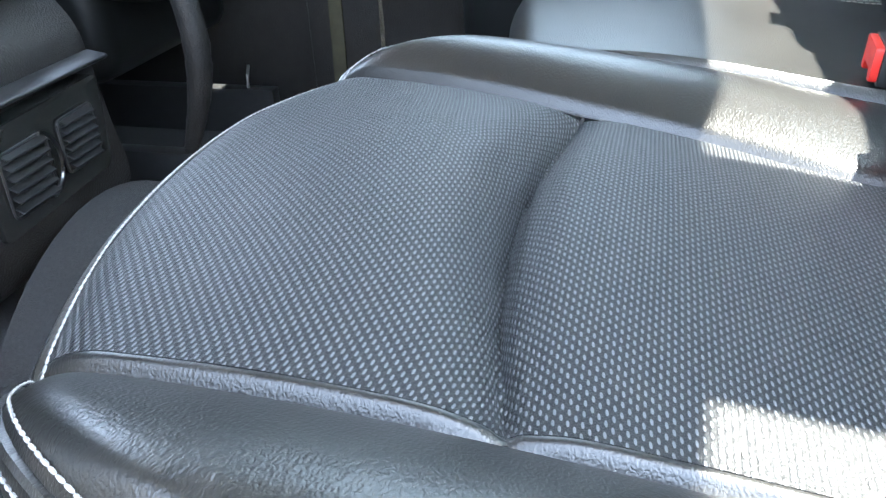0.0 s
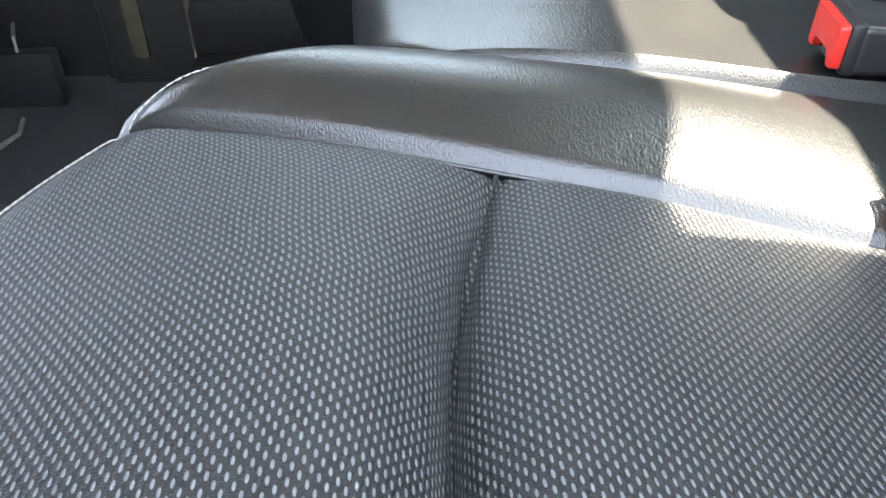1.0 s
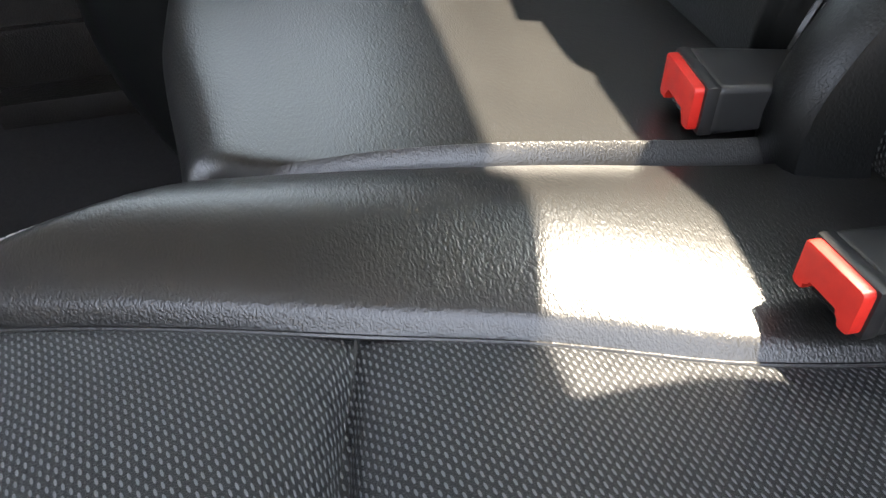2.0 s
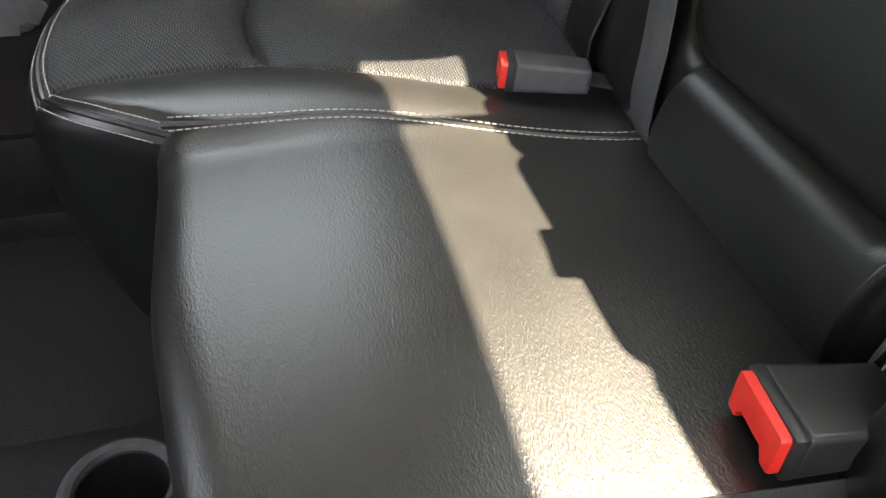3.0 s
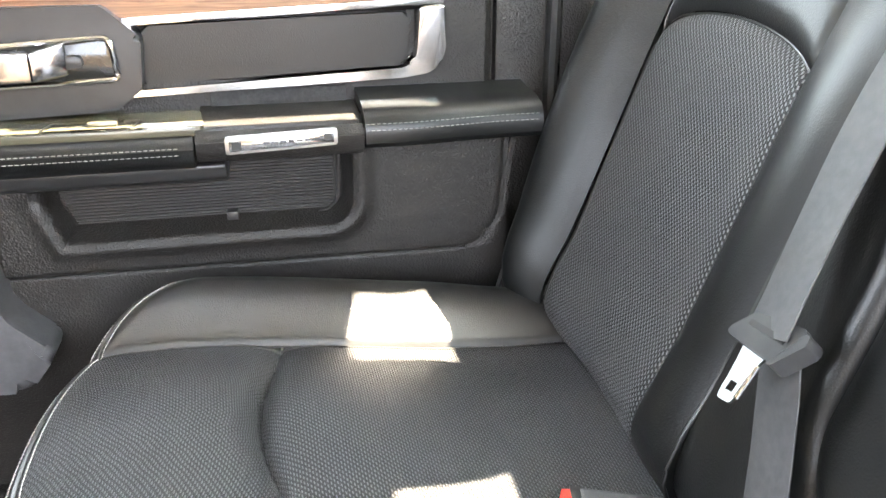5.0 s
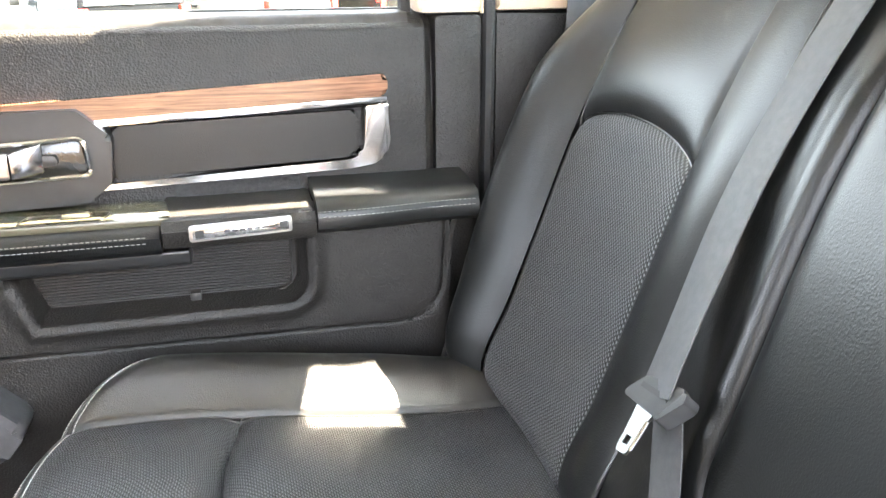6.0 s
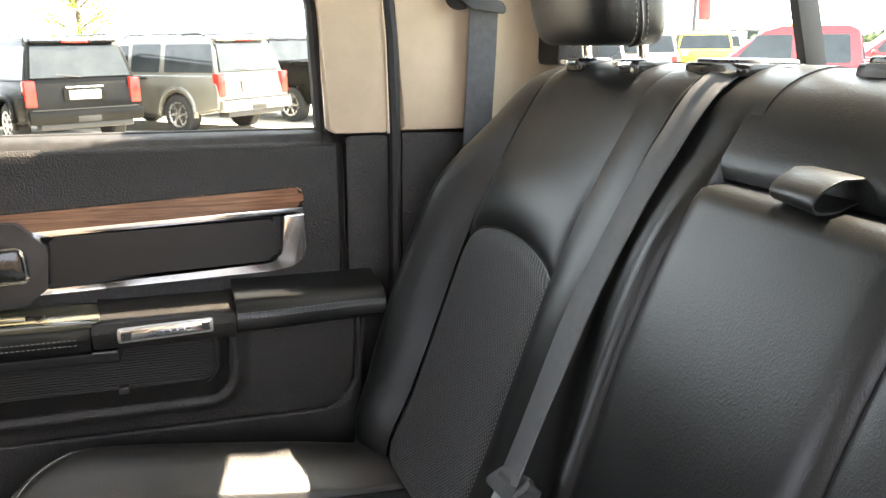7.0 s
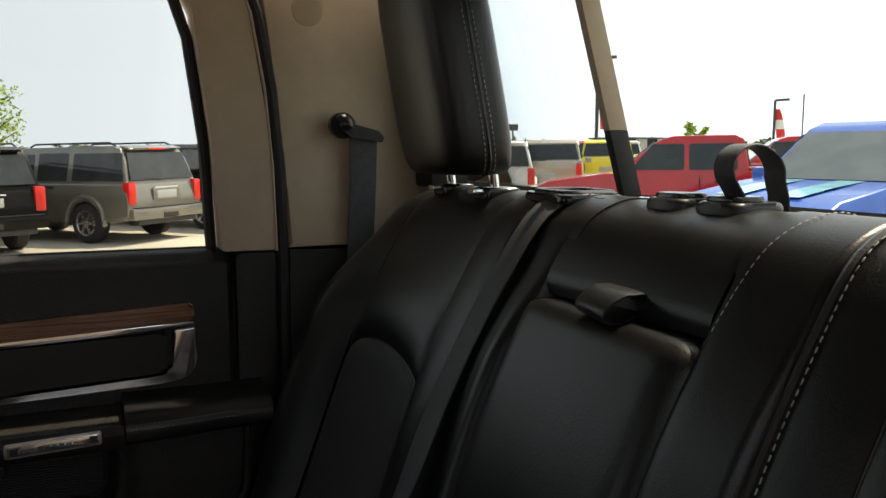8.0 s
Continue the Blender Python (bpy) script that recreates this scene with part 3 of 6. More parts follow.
for x in spread(-0.199, 0.016, 0.012):
    sh = 0.012 * ease(-0.16, -0.02, x)
    rows.append([(x, 0.815, 0.604), (x, 0.712 + sh, 0.600), (x, 0.703 + sh, 0.607), (x, 0.701 + sh, 0.619), (x, 0.704 + sh, 0.629), (x, 0.712 + sh, 0.639), (x, 0.735 + sh, 0.645), (x, 0.77, 0.646), (x, 0.815, 0.650)])
part("armrest_rear", shell(rows, 0.012), LEATHER_SOFT, door_1, "black leather armrest pad")
for k, z in enumerate((0.6285, 0.621)):
    part("stitching", joined(stitches([(x, 0.7008, z - 0.014) for x in np.arange(-0.80, -0.389, 0.02)], 0.0062, 0.0045, 0.0008)), GREY_THREAD, door_1)
    part("stitching", joined(stitches([(x, 0.7002 + 0.012 * ease(-0.16, -0.02, x), z + 0.002) for x in np.arange(-0.199, 0.014, 0.01)], 0.0062, 0.0045, 0.0006)), GREY_THREAD, door_1)
switch = rounded([(-0.70, 0.715), (-0.375, 0.715), (-0.385, 0.80), (-0.70, 0.80)], 0.012)
plate = part("switch_plate", prism(switch, 0.624, 0.634, "z", 0.004, 3), OLIVE, door_1, "glossy dark switch plate")
ring = [(x, y, 0.6345) for x, y in rounded([(-0.548, 0.724), (-0.452, 0.724), (-0.446, 0.758), (-0.540, 0.758)], 0.008, 4)]
part("switch_rim", tube(ring, 0.0014, 6, True), STEEL, plate, "thin bright switch outline")
part("window_switch", joined(box(-0.540, -0.456, 0.728, 0.754, 0.632, 0.6348, 0.001), box(-0.500, -0.468, 0.734, 0.752, 0.634, 0.640, 0.003)), OLIVE, plate, "window lift switch")
badge = rounded([(-0.354, 0.6075), (-0.232, 0.6125), (-0.232, 0.6305), (-0.354, 0.6265)], 0.003)
badge_ob = part("badge", prism(badge, 0.690, 0.697, "y", 0.001), SATIN, door_1, "satin metal badge with small dark lettering")
lower_in = rounded([(-0.350, 0.6105), (-0.236, 0.6150), (-0.236, 0.6280), (-0.350, 0.6240)], 0.002)
part("badge_face", prism(lower_in, 0.6892, 0.691, "y", 0.0004), CHROME, badge_ob)
part("badge_mark", joined(box(-0.347, -0.337, 0.6882, 0.6895, 0.6130, 0.6215), box(-0.247, -0.238, 0.6882, 0.6895, 0.6185, 0.6265)), GLOSS, badge_ob, smooth=False)
part("badge_writing", joined(*[box(-0.313 + 0.009 * k, -0.3065 + 0.009 * k, 0.6884, 0.6895, 0.6175 + 0.00035 * k, 0.6196 + 0.00035 * k + 0.0006 * (k % 3 == 0)) for k in range(6)]), PLASTIC_GREY, badge_ob, "small dark lettering", smooth=False)


# ---- rear bench: cushions ----
def cushion_shape(side, g, s1, s2, o, front, lift1, lift2):
    """Top of an outboard cushion. side: +1 far, -1 near; g: inner edge, s1, s2: seams of the cloth insert, o: outer edge, all from the middle."""
    xf = curve_of(front)

    def seam_x(y):
        w = (y - s1) / (s2 - s1)
        return -0.311 - 0.024 * math.sin(math.pi * min(1, max(0, w)))

    def top(x, y):
        z = 0.402 + 0.042 * ease(0.0, 0.45, -x)
        if y < s1:
            w = (y - g) / (s1 - g)
            z += lift1 * math.sin(math.pi * min(1, max(0, w * 0.85 + 0.15)) ** 0.85) ** 0.8 * (1 - 0.7 * ease(-0.22, 0.0, x)) - 0.004
        elif y < s2:
            w = (y - s1) / (s2 - s1)
            z += 0.007 * math.sin(math.pi * w) - 0.004
            d = x - seam_x(y)
            z += (0.011 * math.exp(-((d + 0.075) / 0.06) ** 2) + 0.007 * math.exp(-((d - 0.07) / 0.06) ** 2)) * math.sin(math.pi * w)
            side_soft = math.sin(math.pi * min(1, max(0, w))) ** 0.5
            z -= (0.018 * math.exp(-(d / 0.018) ** 2) + 0.013 * math.exp(-(d / 0.004) ** 2)) * side_soft
        else:
            w = (y - s2) / (o - s2)
            z += lift2 * math.sin(math.pi * 0.5 * min(1, w * 1.25)) - 0.004
            z -= 0.060 * max(0.0, w - 0.72) ** 2 / 0.08
            z -= 0.015 * ease(-0.15, 0.0, x) * w
        if s2 - 0.0092 < y < s2:
            z += 0.0016 * math.sin(math.pi * (s2 - y) / 0.0092)
        for s in (s1, s2):
            z -= 0.005 * math.exp(-((y - s) / 0.0045) ** 2)
        return z
    return xf, top, seam_x


R = 0.045


def bend(x):
    """Sideways run of the seam between the centre and the outer place."""
    return -0.037 * ease(-0.27, 0.03, x)


def column(xf, top, y, side, fr, warp):
    """Points from the back of the cushion over the front roll, at one y."""
    x_end = xf(y) + R
    pts = [(0.03 + (x_end - 0.03) * f, y) for f in fr]
    out = [Vector((x, side * warp(x, y), top(x, y))) for x, _ in pts]
    zt = top(x_end, y)
    for k in range(1, 7):
        a = radians(9.5 * k)
        x = x_end - R * math.sin(a)
        out.append(Vector((x, side * warp(x, y), zt - R * 0.8 * (1 - math.cos(a)))))
    return out


def skirt(xf, top, y, side, warp, low=0.13):
    x_end = xf(y) + R
    zt = top(x_end, y)
    out = []
    for k in range(6, 11):
        a = radians(9.5 * k)
        x = x_end - R * math.sin(a)
        out.append(Vector((x - 0.001, side * warp(x, y), zt - R * 0.8 * (1 - math.cos(a)))))
    x0, y0, z0 = out[-1]
    for k in range(1, 9):
        t = k / 8
        out.append(Vector((x0 + 0.07 * t * t - 0.006 * math.sin(math.pi * t), y0, z0 + (low - z0) * t)))
    return out


FR = sorted(set([round(k / 34, 4) for k in range(35)] + [round(0.6 + 0.0065 * k, 4) for k in range(26)]))


def outboard_cushion(owner, side, g, s1, s2, o, front, lift1, lift2, bow):
    xf, top, seam_x = cushion_shape(side, g, s1, s2, o, front, lift1, lift2)
    sway = curve_of(bow)

    def warp(x, y):
        """The inner seam wanders sideways along the cushion, and its neighbours with it."""
        k = (y - g) / (s1 - g) if y < s1 else max(0.0, (s2 - y) / (s2 - s1))
        return y + sway(x) * k + (bend(x) * (1 - k) if y < s1 and side > 0 else 0.0)

    def panel(name, ys, mat, label, cloth=False):
        grid = [column(xf, top, y, side, FR, warp) for y in ys]
        if side < 0:
            grid = grid[::-1]
        arc = [[0.0] for _ in grid]
        for i, row in enumerate(grid):
            for a, b in zip(row, row[1:]):
                arc[i].append(arc[i][-1] + (b - a).length)
        uv = (lambda i, j: (arc[i][j], grid[i][j].y)) if cloth else None
        return part(name, shell(grid, 0.012, uv), mat, owner, label)
    panel("bolster", spread(g, s1 - 0.0008, 0.008, (s1,)), LEATHER, "pebbled black leather inner bolster")
    panel("seat_insert", spread(s1 + 0.0008, s2 - 0.0095, 0.010, (s1, s2)), CLOTH if side < 0 else CLOTH_FAR, "black cloth insert with light woven dashes", True)
    panel("seam_fold", spread(s2 - 0.0088, s2 - 0.0006, 0.0012), LEATHER, "plain black fold along the seam")
    ys = spread(s2 + 0.0008, o, 0.008, (s2,))
    panel("bolster", ys, LEATHER, "pebbled black leather outer bolster")
    yy = spread(g, o, 0.012)
    grid = [skirt(xf, top, y, side, warp) for y in yy]
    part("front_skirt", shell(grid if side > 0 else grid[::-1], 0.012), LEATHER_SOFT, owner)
    # outer side wall
    wall = []
    for f in FR[::2] + [1.0]:
        x = 0.03 + (xf(o) + R - 0.03) * f
        z = top(x, o)
        wall.append([Vector((x, side * (o + d), z - h)) for d, h in ((0, 0), (0.006, 0.004), (0.010, 0.012), (0.012, 0.05), (0.006, 0.12), (-0.01, 0.25))])
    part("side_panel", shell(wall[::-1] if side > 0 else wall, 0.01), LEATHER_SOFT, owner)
    # base inside
    part("seat_pan", box(-0.36, 0.02, min(side * (g + 0.01), side * (o - 0.02)), max(side * (g + 0.01), side * (o - 0.02)), 0.12, 0.36, 0.02), CARPET, owner)
    # twin welt and stitch lines along the front edge
    edge_at = (3.3, 4.4, 5.5) if side > 0 else (4.6, 5.8, 7.0)
    for a0 in (edge_at[0], edge_at[2]):
        line = []
        for y in np.linspace(g + 0.003, o - 0.004, 90):
            slope = (xf(y + 0.002) - xf(y - 0.002)) / 0.004
            mid = math.sin(radians(9.5 * edge_at[1]))
            gap = (math.sin(radians(9.5 * a0)) - mid) * min(1.45, math.sqrt(1 + slope * slope))
            a = math.asin(max(0.12, min(0.97, mid + gap)))
            x_end = xf(y) + R
            x = x_end - (R + 0.0016) * math.sin(a)
            line.append((x, side * warp(x, y), top(x_end, y) - R * 0.8 * (1 - math.cos(a)) + 0.0012))
        part("stitching", stitches(line, 0.0052, 0.0047, 0.00075), THREAD, owner, "white contrast stitching")
    welt = []
    for y in np.linspace(g, o, 70):
        a = radians(9.5 * edge_at[1])
        x_end = xf(y) + R
        x = x_end - (R + 0.0005) * math.sin(a)
        welt.append((x, side * warp(x, y), top(x_end, y) - R * 0.8 * (1 - math.cos(a))))
    part("welt", tube(welt, 0.0028, 6), LEATHER, owner)
    for s in (s1, s2):
        part("seam", tube([(x, side * warp(x, s), top(x, s) + 0.0005) for x in np.linspace(0.0, xf(s) + R, 40)], 0.0012, 6), LEATHER, owner)
    # black tube sunk in the cross seam, darkening the crease like its shade
    part("seam", tube([(seam_x(y), side * warp(seam_x(y), y), top(seam_x(y), y) - 0.0012) for y in np.linspace(s1, s2, 40)], 0.0016, 6), RUBBER, owner)
    return xf, top


FRONT_FAR = [(0.195, -0.395), (0.212, -0.432), (0.24, -0.474), (0.28, -0.508), (0.34, -0.530), (0.40, -0.538), (0.52, -0.530), (0.60, -0.504), (0.66, -0.458), (0.69, -0.40), (0.705, -0.34)]
FRONT_NEAR = [(0.195, -0.395), (0.215, -0.425), (0.24, -0.455), (0.275, -0.497), (0.34, -0.532), (0.42, -0.553), (0.556, -0.545), (0.657, -0.512), (0.707, -0.479), (0.75, -0.41), (0.77, -0.34)]
cushion_far = thing("seat_cushion", (-0.2, 0.25, 0.12), "black leather and cloth double rear bench cushion with white stitching", "seat cushion", "rear bench cushions")
xf_far, top_far = outboard_cushion(cushion_far, 1, 0.203, 0.322, 0.578, 0.705, FRONT_FAR, 0.016, 0.036, [(-0.53, -0.022), (-0.44, -0.012), (-0.31, 0.003), (-0.22, -0.010), (-0.13, -0.034), (0.03, -0.05)])
cushion_near = thing("seat_cushion", (-0.2, -0.48, 0.12), "black leather and woven cloth single rear bench cushion", "seat cushion", "rear bench cushions")
xf_near, top_near = outboard_cushion(cushion_near, -1, 0.212, 0.313, 0.658, 0.77, FRONT_NEAR, 0.023, 0.036, [(-0.54, -0.044), (-0.50, -0.040), (-0.31, 0.0), (-0.23, 0.014), (-0.137, 0.038), (0.03, 0.06)])


# centre place of the double cushion
def top_mid(x, y):
    z = 0.404 + 0.032 * ease(0.0, 0.30, -x) + 0.003 * math.cos(math.pi * (y / 0.4))
    z += 0.010 * ease(0.17, 0.203, y) * ease(0.1, 0.4, -x)
    return z


rows = []
for y in spread(-0.188, 0.2015, 0.012):
    x_front = -0.415 + 0.022 * ease(0.05, -0.188, y) + 0.05 * ease(-0.158, -0.192, y) ** 2
    x_end = x_front + 0.035
    row = [Vector((0.03 + (x_end - 0.03) * f, y + bend(0.03 + (x_end - 0.03) * f) * ease(-0.05, 0.2, y), top_mid(0.03 + (x_end - 0.03) * f, y))) for f in [k / 30 for k in range(31)]]
    zt = row[-1].z
    for k in range(1, 8):
        a = radians(12.8 * k)
        row.append(Vector((x_end - 0.035 * math.sin(a), y, zt - 0.035 * (1 - math.cos(a)))))
    for k in range(1, 9):
        t = k / 8
        row.append(Vector((x_front + 0.02 * t * t - 0.006 * math.sin(math.pi * t), y, zt - 0.035 - (zt - 0.165) * t)))
    rows.append(row)
part("centre_panel", shell(rows, 0.012), LEATHER, cushion_far, "smooth black leather centre place")
# edge facing the single cushion: rolled side with a welt
rows = []
for x in [0.02 - 0.375 * k / 40 for k in range(41)]:
    zt = top_mid(x, -0.188) - 0.02 * ease(0.33, 0.37, -x)
    rows.append([Vector((x, -0.188 + dy, zt + dz)) for dy, dz in ((0.0, 0.0), (-0.002, -0.0015), (-0.005, -0.006), (-0.010, -0.016), (-0.015, -0.022), (-0.017, -0.10))])
part("edge_panel", shell(rows[::-1], 0.006), LEATHER, cushion_far)
edge = [(x, -0.1975, top_mid(x, -0.188) - 0.013 - 0.02 * ease(0.33, 0.37, -x)) for x in [0.0 - 0.365 * k / 40 for k in range(41)]]
part("welt", tube(edge, 0.0026, 8), LEATHER_SOFT, cushion_far)
part("seat_pan", box(-0.37, 0.02, -0.18, 0.2, 0.12, 0.36, 0.02), CARPET, cushion_far)
for dy, lift in ((-0.0055, 0.001), (0.0055, 0.002)):
    line = []
    for k in range(60):
        x = -0.004 - 0.400 * k / 59
        y = 0.2025 + dy
        z = max(top_mid(x, min(y, 0.2015)), top_far(x, max(y, 0.203))) if dy > 0 else top_mid(x, y)
        line.append((x, y + bend(x), z + lift))
    part("stitching", stitches(line, 0.0065, 0.0050, 0.0008), THREAD, cushion_far, "white double stitching")
part("welt", tube([(x, 0.2025 + bend(x), max(top_mid(x, 0.2), top_far(x, 0.204)) - 0.001) for x in [0.0 - 0.405 * k / 40 for k in range(41)]], 0.003, 6), LEATHER, cushion_far)

# ---- rear bench: backrests ----
KNOTS = [(0.034, 0.350), (-0.006, 0.420), (0.030, 0.515), (0.068, 0.62), (0.110, 0.735), (0.150, 0.825), (0.190, 0.900), (0.222, 0.948), (0.250, 0.966), (0.285, 0.973), (0.318, 0.964), (0.338, 0.940), (0.346, 0.90), (0.346, 0.60)]
ARC = [0.0]
for a, b in zip(KNOTS, KNOTS[1:]):
    ARC.append(ARC[-1] + math.dist(a, b))
PX, PZ = curve_of([(s, k[0]) for s, k in zip(ARC, KNOTS)]), curve_of([(s, k[1]) for s, k in zip(ARC, KNOTS)])


def back_s(z):
    """Arc length up the front of the backrest at a height."""
    lo, hi = 0.0, ARC[9]
    for _ in range(40):
        mid = (lo + hi) / 2
        lo, hi = (mid, hi) if PZ(mid) < z else (lo, mid)
    return lo


def back_at(s, y, off=0.0):
    e = 0.002
    tx, tz = PX(s + e) - PX(s - e), PZ(s + e) - PZ(s - e)
    n = math.hypot(tx, tz)
    return Vector((PX(s) - off * tz / n, y, PZ(s) + off * tx / n))


def arch(w):
    return 0.729 + 0.006 * w + 0.034 * math.sqrt(max(0.0, 1 - (2 * w - 1) ** 2))


def outboard_back(owner, side, inner, s1, s2, edge):
    """side +1: outer side towards +y. inner, s1, s2: seams; edge: curve of the outer edge over height."""
    s_end = ARC[-1] - 0.02

    def bulge(y, s):
        w = (y - s1) / (s2 - s1) if side > 0 else (s1 - y) / (s1 - s2)
        up = PZ(s) if s < ARC[9] else 0.99
        z = 0.0
        if 0 <= w <= 1:
            z = -0.006 * math.sin(math.pi * w) * (1 - ease(0.70, 0.80, up))
            d = up - arch(w)
            z -= 0.006 * math.exp(-(d / 0.007) ** 2)
            if d > 0 and s < ARC[9]:
                z += 0.010 * math.exp(-((d - 0.05) / 0.05) ** 2) * math.sin(math.pi * w) ** 0.6
            z -= (0.004 - 0.0025 * ease(0.70, 0.80, up)) * (math.exp(-(w / 0.03) ** 2) + math.exp(-((1 - w) / 0.03) ** 2))
        elif w > 1:
            z = 0.050 * math.sin(math.pi * min(1.0, (w - 1) * 1.75)) ** (0.85 + 0.5 * ease(0.50, 0.70, up)) * ease(0.30, 0.46, up) * (1 - 0.75 * ease(0.78, 0.95, up))
        else:
            z = 0.010 * math.sin(math.pi * min(1.0, -w * 3.4)) * ease(0.36, 0.5, up) * (1 - 0.65 * ease(0.70, 0.82, up))
        return z

    def drop(y):
        w = (y - s2) / 0.13 if side > 0 else (s2 - y) / 0.13
        return 0.040 * max(0.0, min(1.3, w + 0.35)) ** 2.2

    def pt(s, y):
        p = back_at(s, y, bulge(y, s))
        k = ease(ARC[3], ARC[10], s)
        p.z -= drop(y) * k
        return p

    def sheet(name, ys, lo, hi, mat, label="", cloth=False, n=44):
        grid = [[pt(lo(y) + (hi(y) - lo(y)) * k / n, y) for k in range(n + 1)] for y in ys]
        uv = (lambda i, j: (ys[i], lo(ys[i]) + (hi(ys[i]) - lo(ys[i])) * j / n)) if cloth else None
        return part(name, shell([r[::-1] for r in grid], 0.012, (lambda i, j: uv(i, n - j)) if cloth else None), mat, owner, label)
    ylo, yhi = min(s1, s2), max(s1, s2)
    wof = (lambda y: (y - s1) / (s2 - s1)) if side > 0 else (lambda y: (s1 - y) / (s1 - s2))
    top_s = lambda y: s_end  # noqa: E731
    bot = lambda y: 0.0  # noqa: E731
    mid = lambda y: back_s(arch(wof(y)))  # noqa: E731
    ys = spread(ylo + 0.0008, yhi - 0.0008, 0.010, (ylo, yhi))
    sheet("back_insert", ys, bot, lambda y: mid(y) - 0.001, CLOTH_RIBBED, "black cloth insert with fine woven ribs", True)
    sheet("back_upper", ys, lambda y: mid(y) + 0.001, top_s, LEATHER_SOFT, "smooth black leather upper backrest", False, 60)
    ys = spread(min(inner, s1) + 0.0008, max(inner, s1) - 0.0008, 0.008, (s1,))
    sheet("back_bolster", ys, bot, top_s, LEATHER_SOFT, "", False, 70)
    # outer bolster rolls round to the rear
    grid = []
    ss = [s_end * k / 60 for k in range(61)]
    for c in [k / 18 for k in range(19)]:
        row = []
        for s in ss:
            up = PZ(s) if s < ARC[9] else 0.98
            ye = edge(up)
            w = min(1.0, c / 0.75)
            y = s2 + side * 0.0008 + (ye - s2) * math.sin(w * math.pi / 2)
            p = pt(s, y)
            back = max(0.0, c - 0.35) / 0.65
            p.x += 0.075 * back ** 1.8 * (1 - ease(ARC[8], ARC[12], s))
            row.append(p)
        grid.append(row[::-1])
    part("back_bolster", shell(grid if side > 0 else grid[::-1], 0.010), LEATHER_SOFT, owner, "black leather outer backrest bolster")
    part("back_pan", prism([(0.02, 0.34), (0.12, 0.60), (0.23, 0.86), (0.31, 0.90), (0.34, 0.88), (0.34, 0.34)], min(inner, s2) + 0.01, max(inner, s2) - 0.01, "y"), CARPET, owner)
    for s_y in (s1, s2):
        part("seam", tube([pt(s, s_y) for s in np.linspace(0.03, ARC[9], 50)], 0.0013, 6), LEATHER, owner)
    part("seam", tube([pt(back_s(arch(w)), s1 + (s2 - s1) * w) for w in np.linspace(0.0, 1.0, 30)], 0.0016, 6), LEATHER, owner)
    return pt


edge_far = curve_of([(0.33, 0.66), (0.42, 0.685), (0.55, 0.722), (0.70, 0.750), (0.85, 0.765), (0.94, 0.758), (0.98, 0.745)])
edge_near = curve_of([(z, 0.166 - y) for z, y in ((0.33, 0.66), (0.42, 0.685), (0.55, 0.722), (0.70, 0.750), (0.85, 0.765), (0.94, 0.758), (0.98, 0.745))])
back_far = thing("rear_seat_back", (0.15, 0.4, 0.33), "black leather rear backrest with cloth insert and fold-down centre armrest", "seat backrest", "rear backrests")
pt_far = outboard_back(back_far, 1, 0.300, 0.370, 0.630, edge_far)
back_near = thing("rear_seat_back", (0.15, -0.4, 0.33), "black leather single rear backrest with cloth insert", "seat backrest", "rear backrests")
pt_near = outboard_back(back_near, -1, -0.142, -0.205, -0.465, edge_near)


def strip(name, y0, y1, s0, s1, off, mat=LEATHER_SOFT, label="", n=50, owner=back_far):
    ys = spread(y0, y1, 0.006)
    grid = [[back_at(s0 + (s1 - s0) * k / n, y, off((y - y0) / (y1 - y0), s0 + (s1 - s0) * k / n)) for k in range(n + 1)][::-1] for y in ys]
    return part(name, shell(grid, 0.012), mat, owner, label)


S_END = ARC[-1] - 0.02
S_ARM = back_s(0.888)
S_LOW, S_FOOT = back_s(0.66), 0.0
WELL = (-0.047, 0.191, 0.492, 0.93)


def well_sides(z):
    """The armrest's opening spreads towards the single backrest at its foot."""
    return WELL[0] - 0.066 * ease(0.64, 0.51, z), WELL[1] - 0.008 * ease(0.80, 0.56, z)


def well_gap(y, z):
    """Distance outwards from the rounded opening in which the centre armrest is folded up."""
    y0, y1 = well_sides(z)
    z0, z1 = WELL[2:]
    r = 0.004 if z > 0.7 else 0.066 if y > 0.04 else 0.012
    qy = abs(y - (y0 + y1) / 2) - (y1 - y0) / 2 + r
    qz = abs(z - (z0 + z1) / 2) - (z1 - z0) / 2 + r
    return math.hypot(max(qy, 0.0), max(qz, 0.0)) + min(max(qy, qz), 0.0) - r


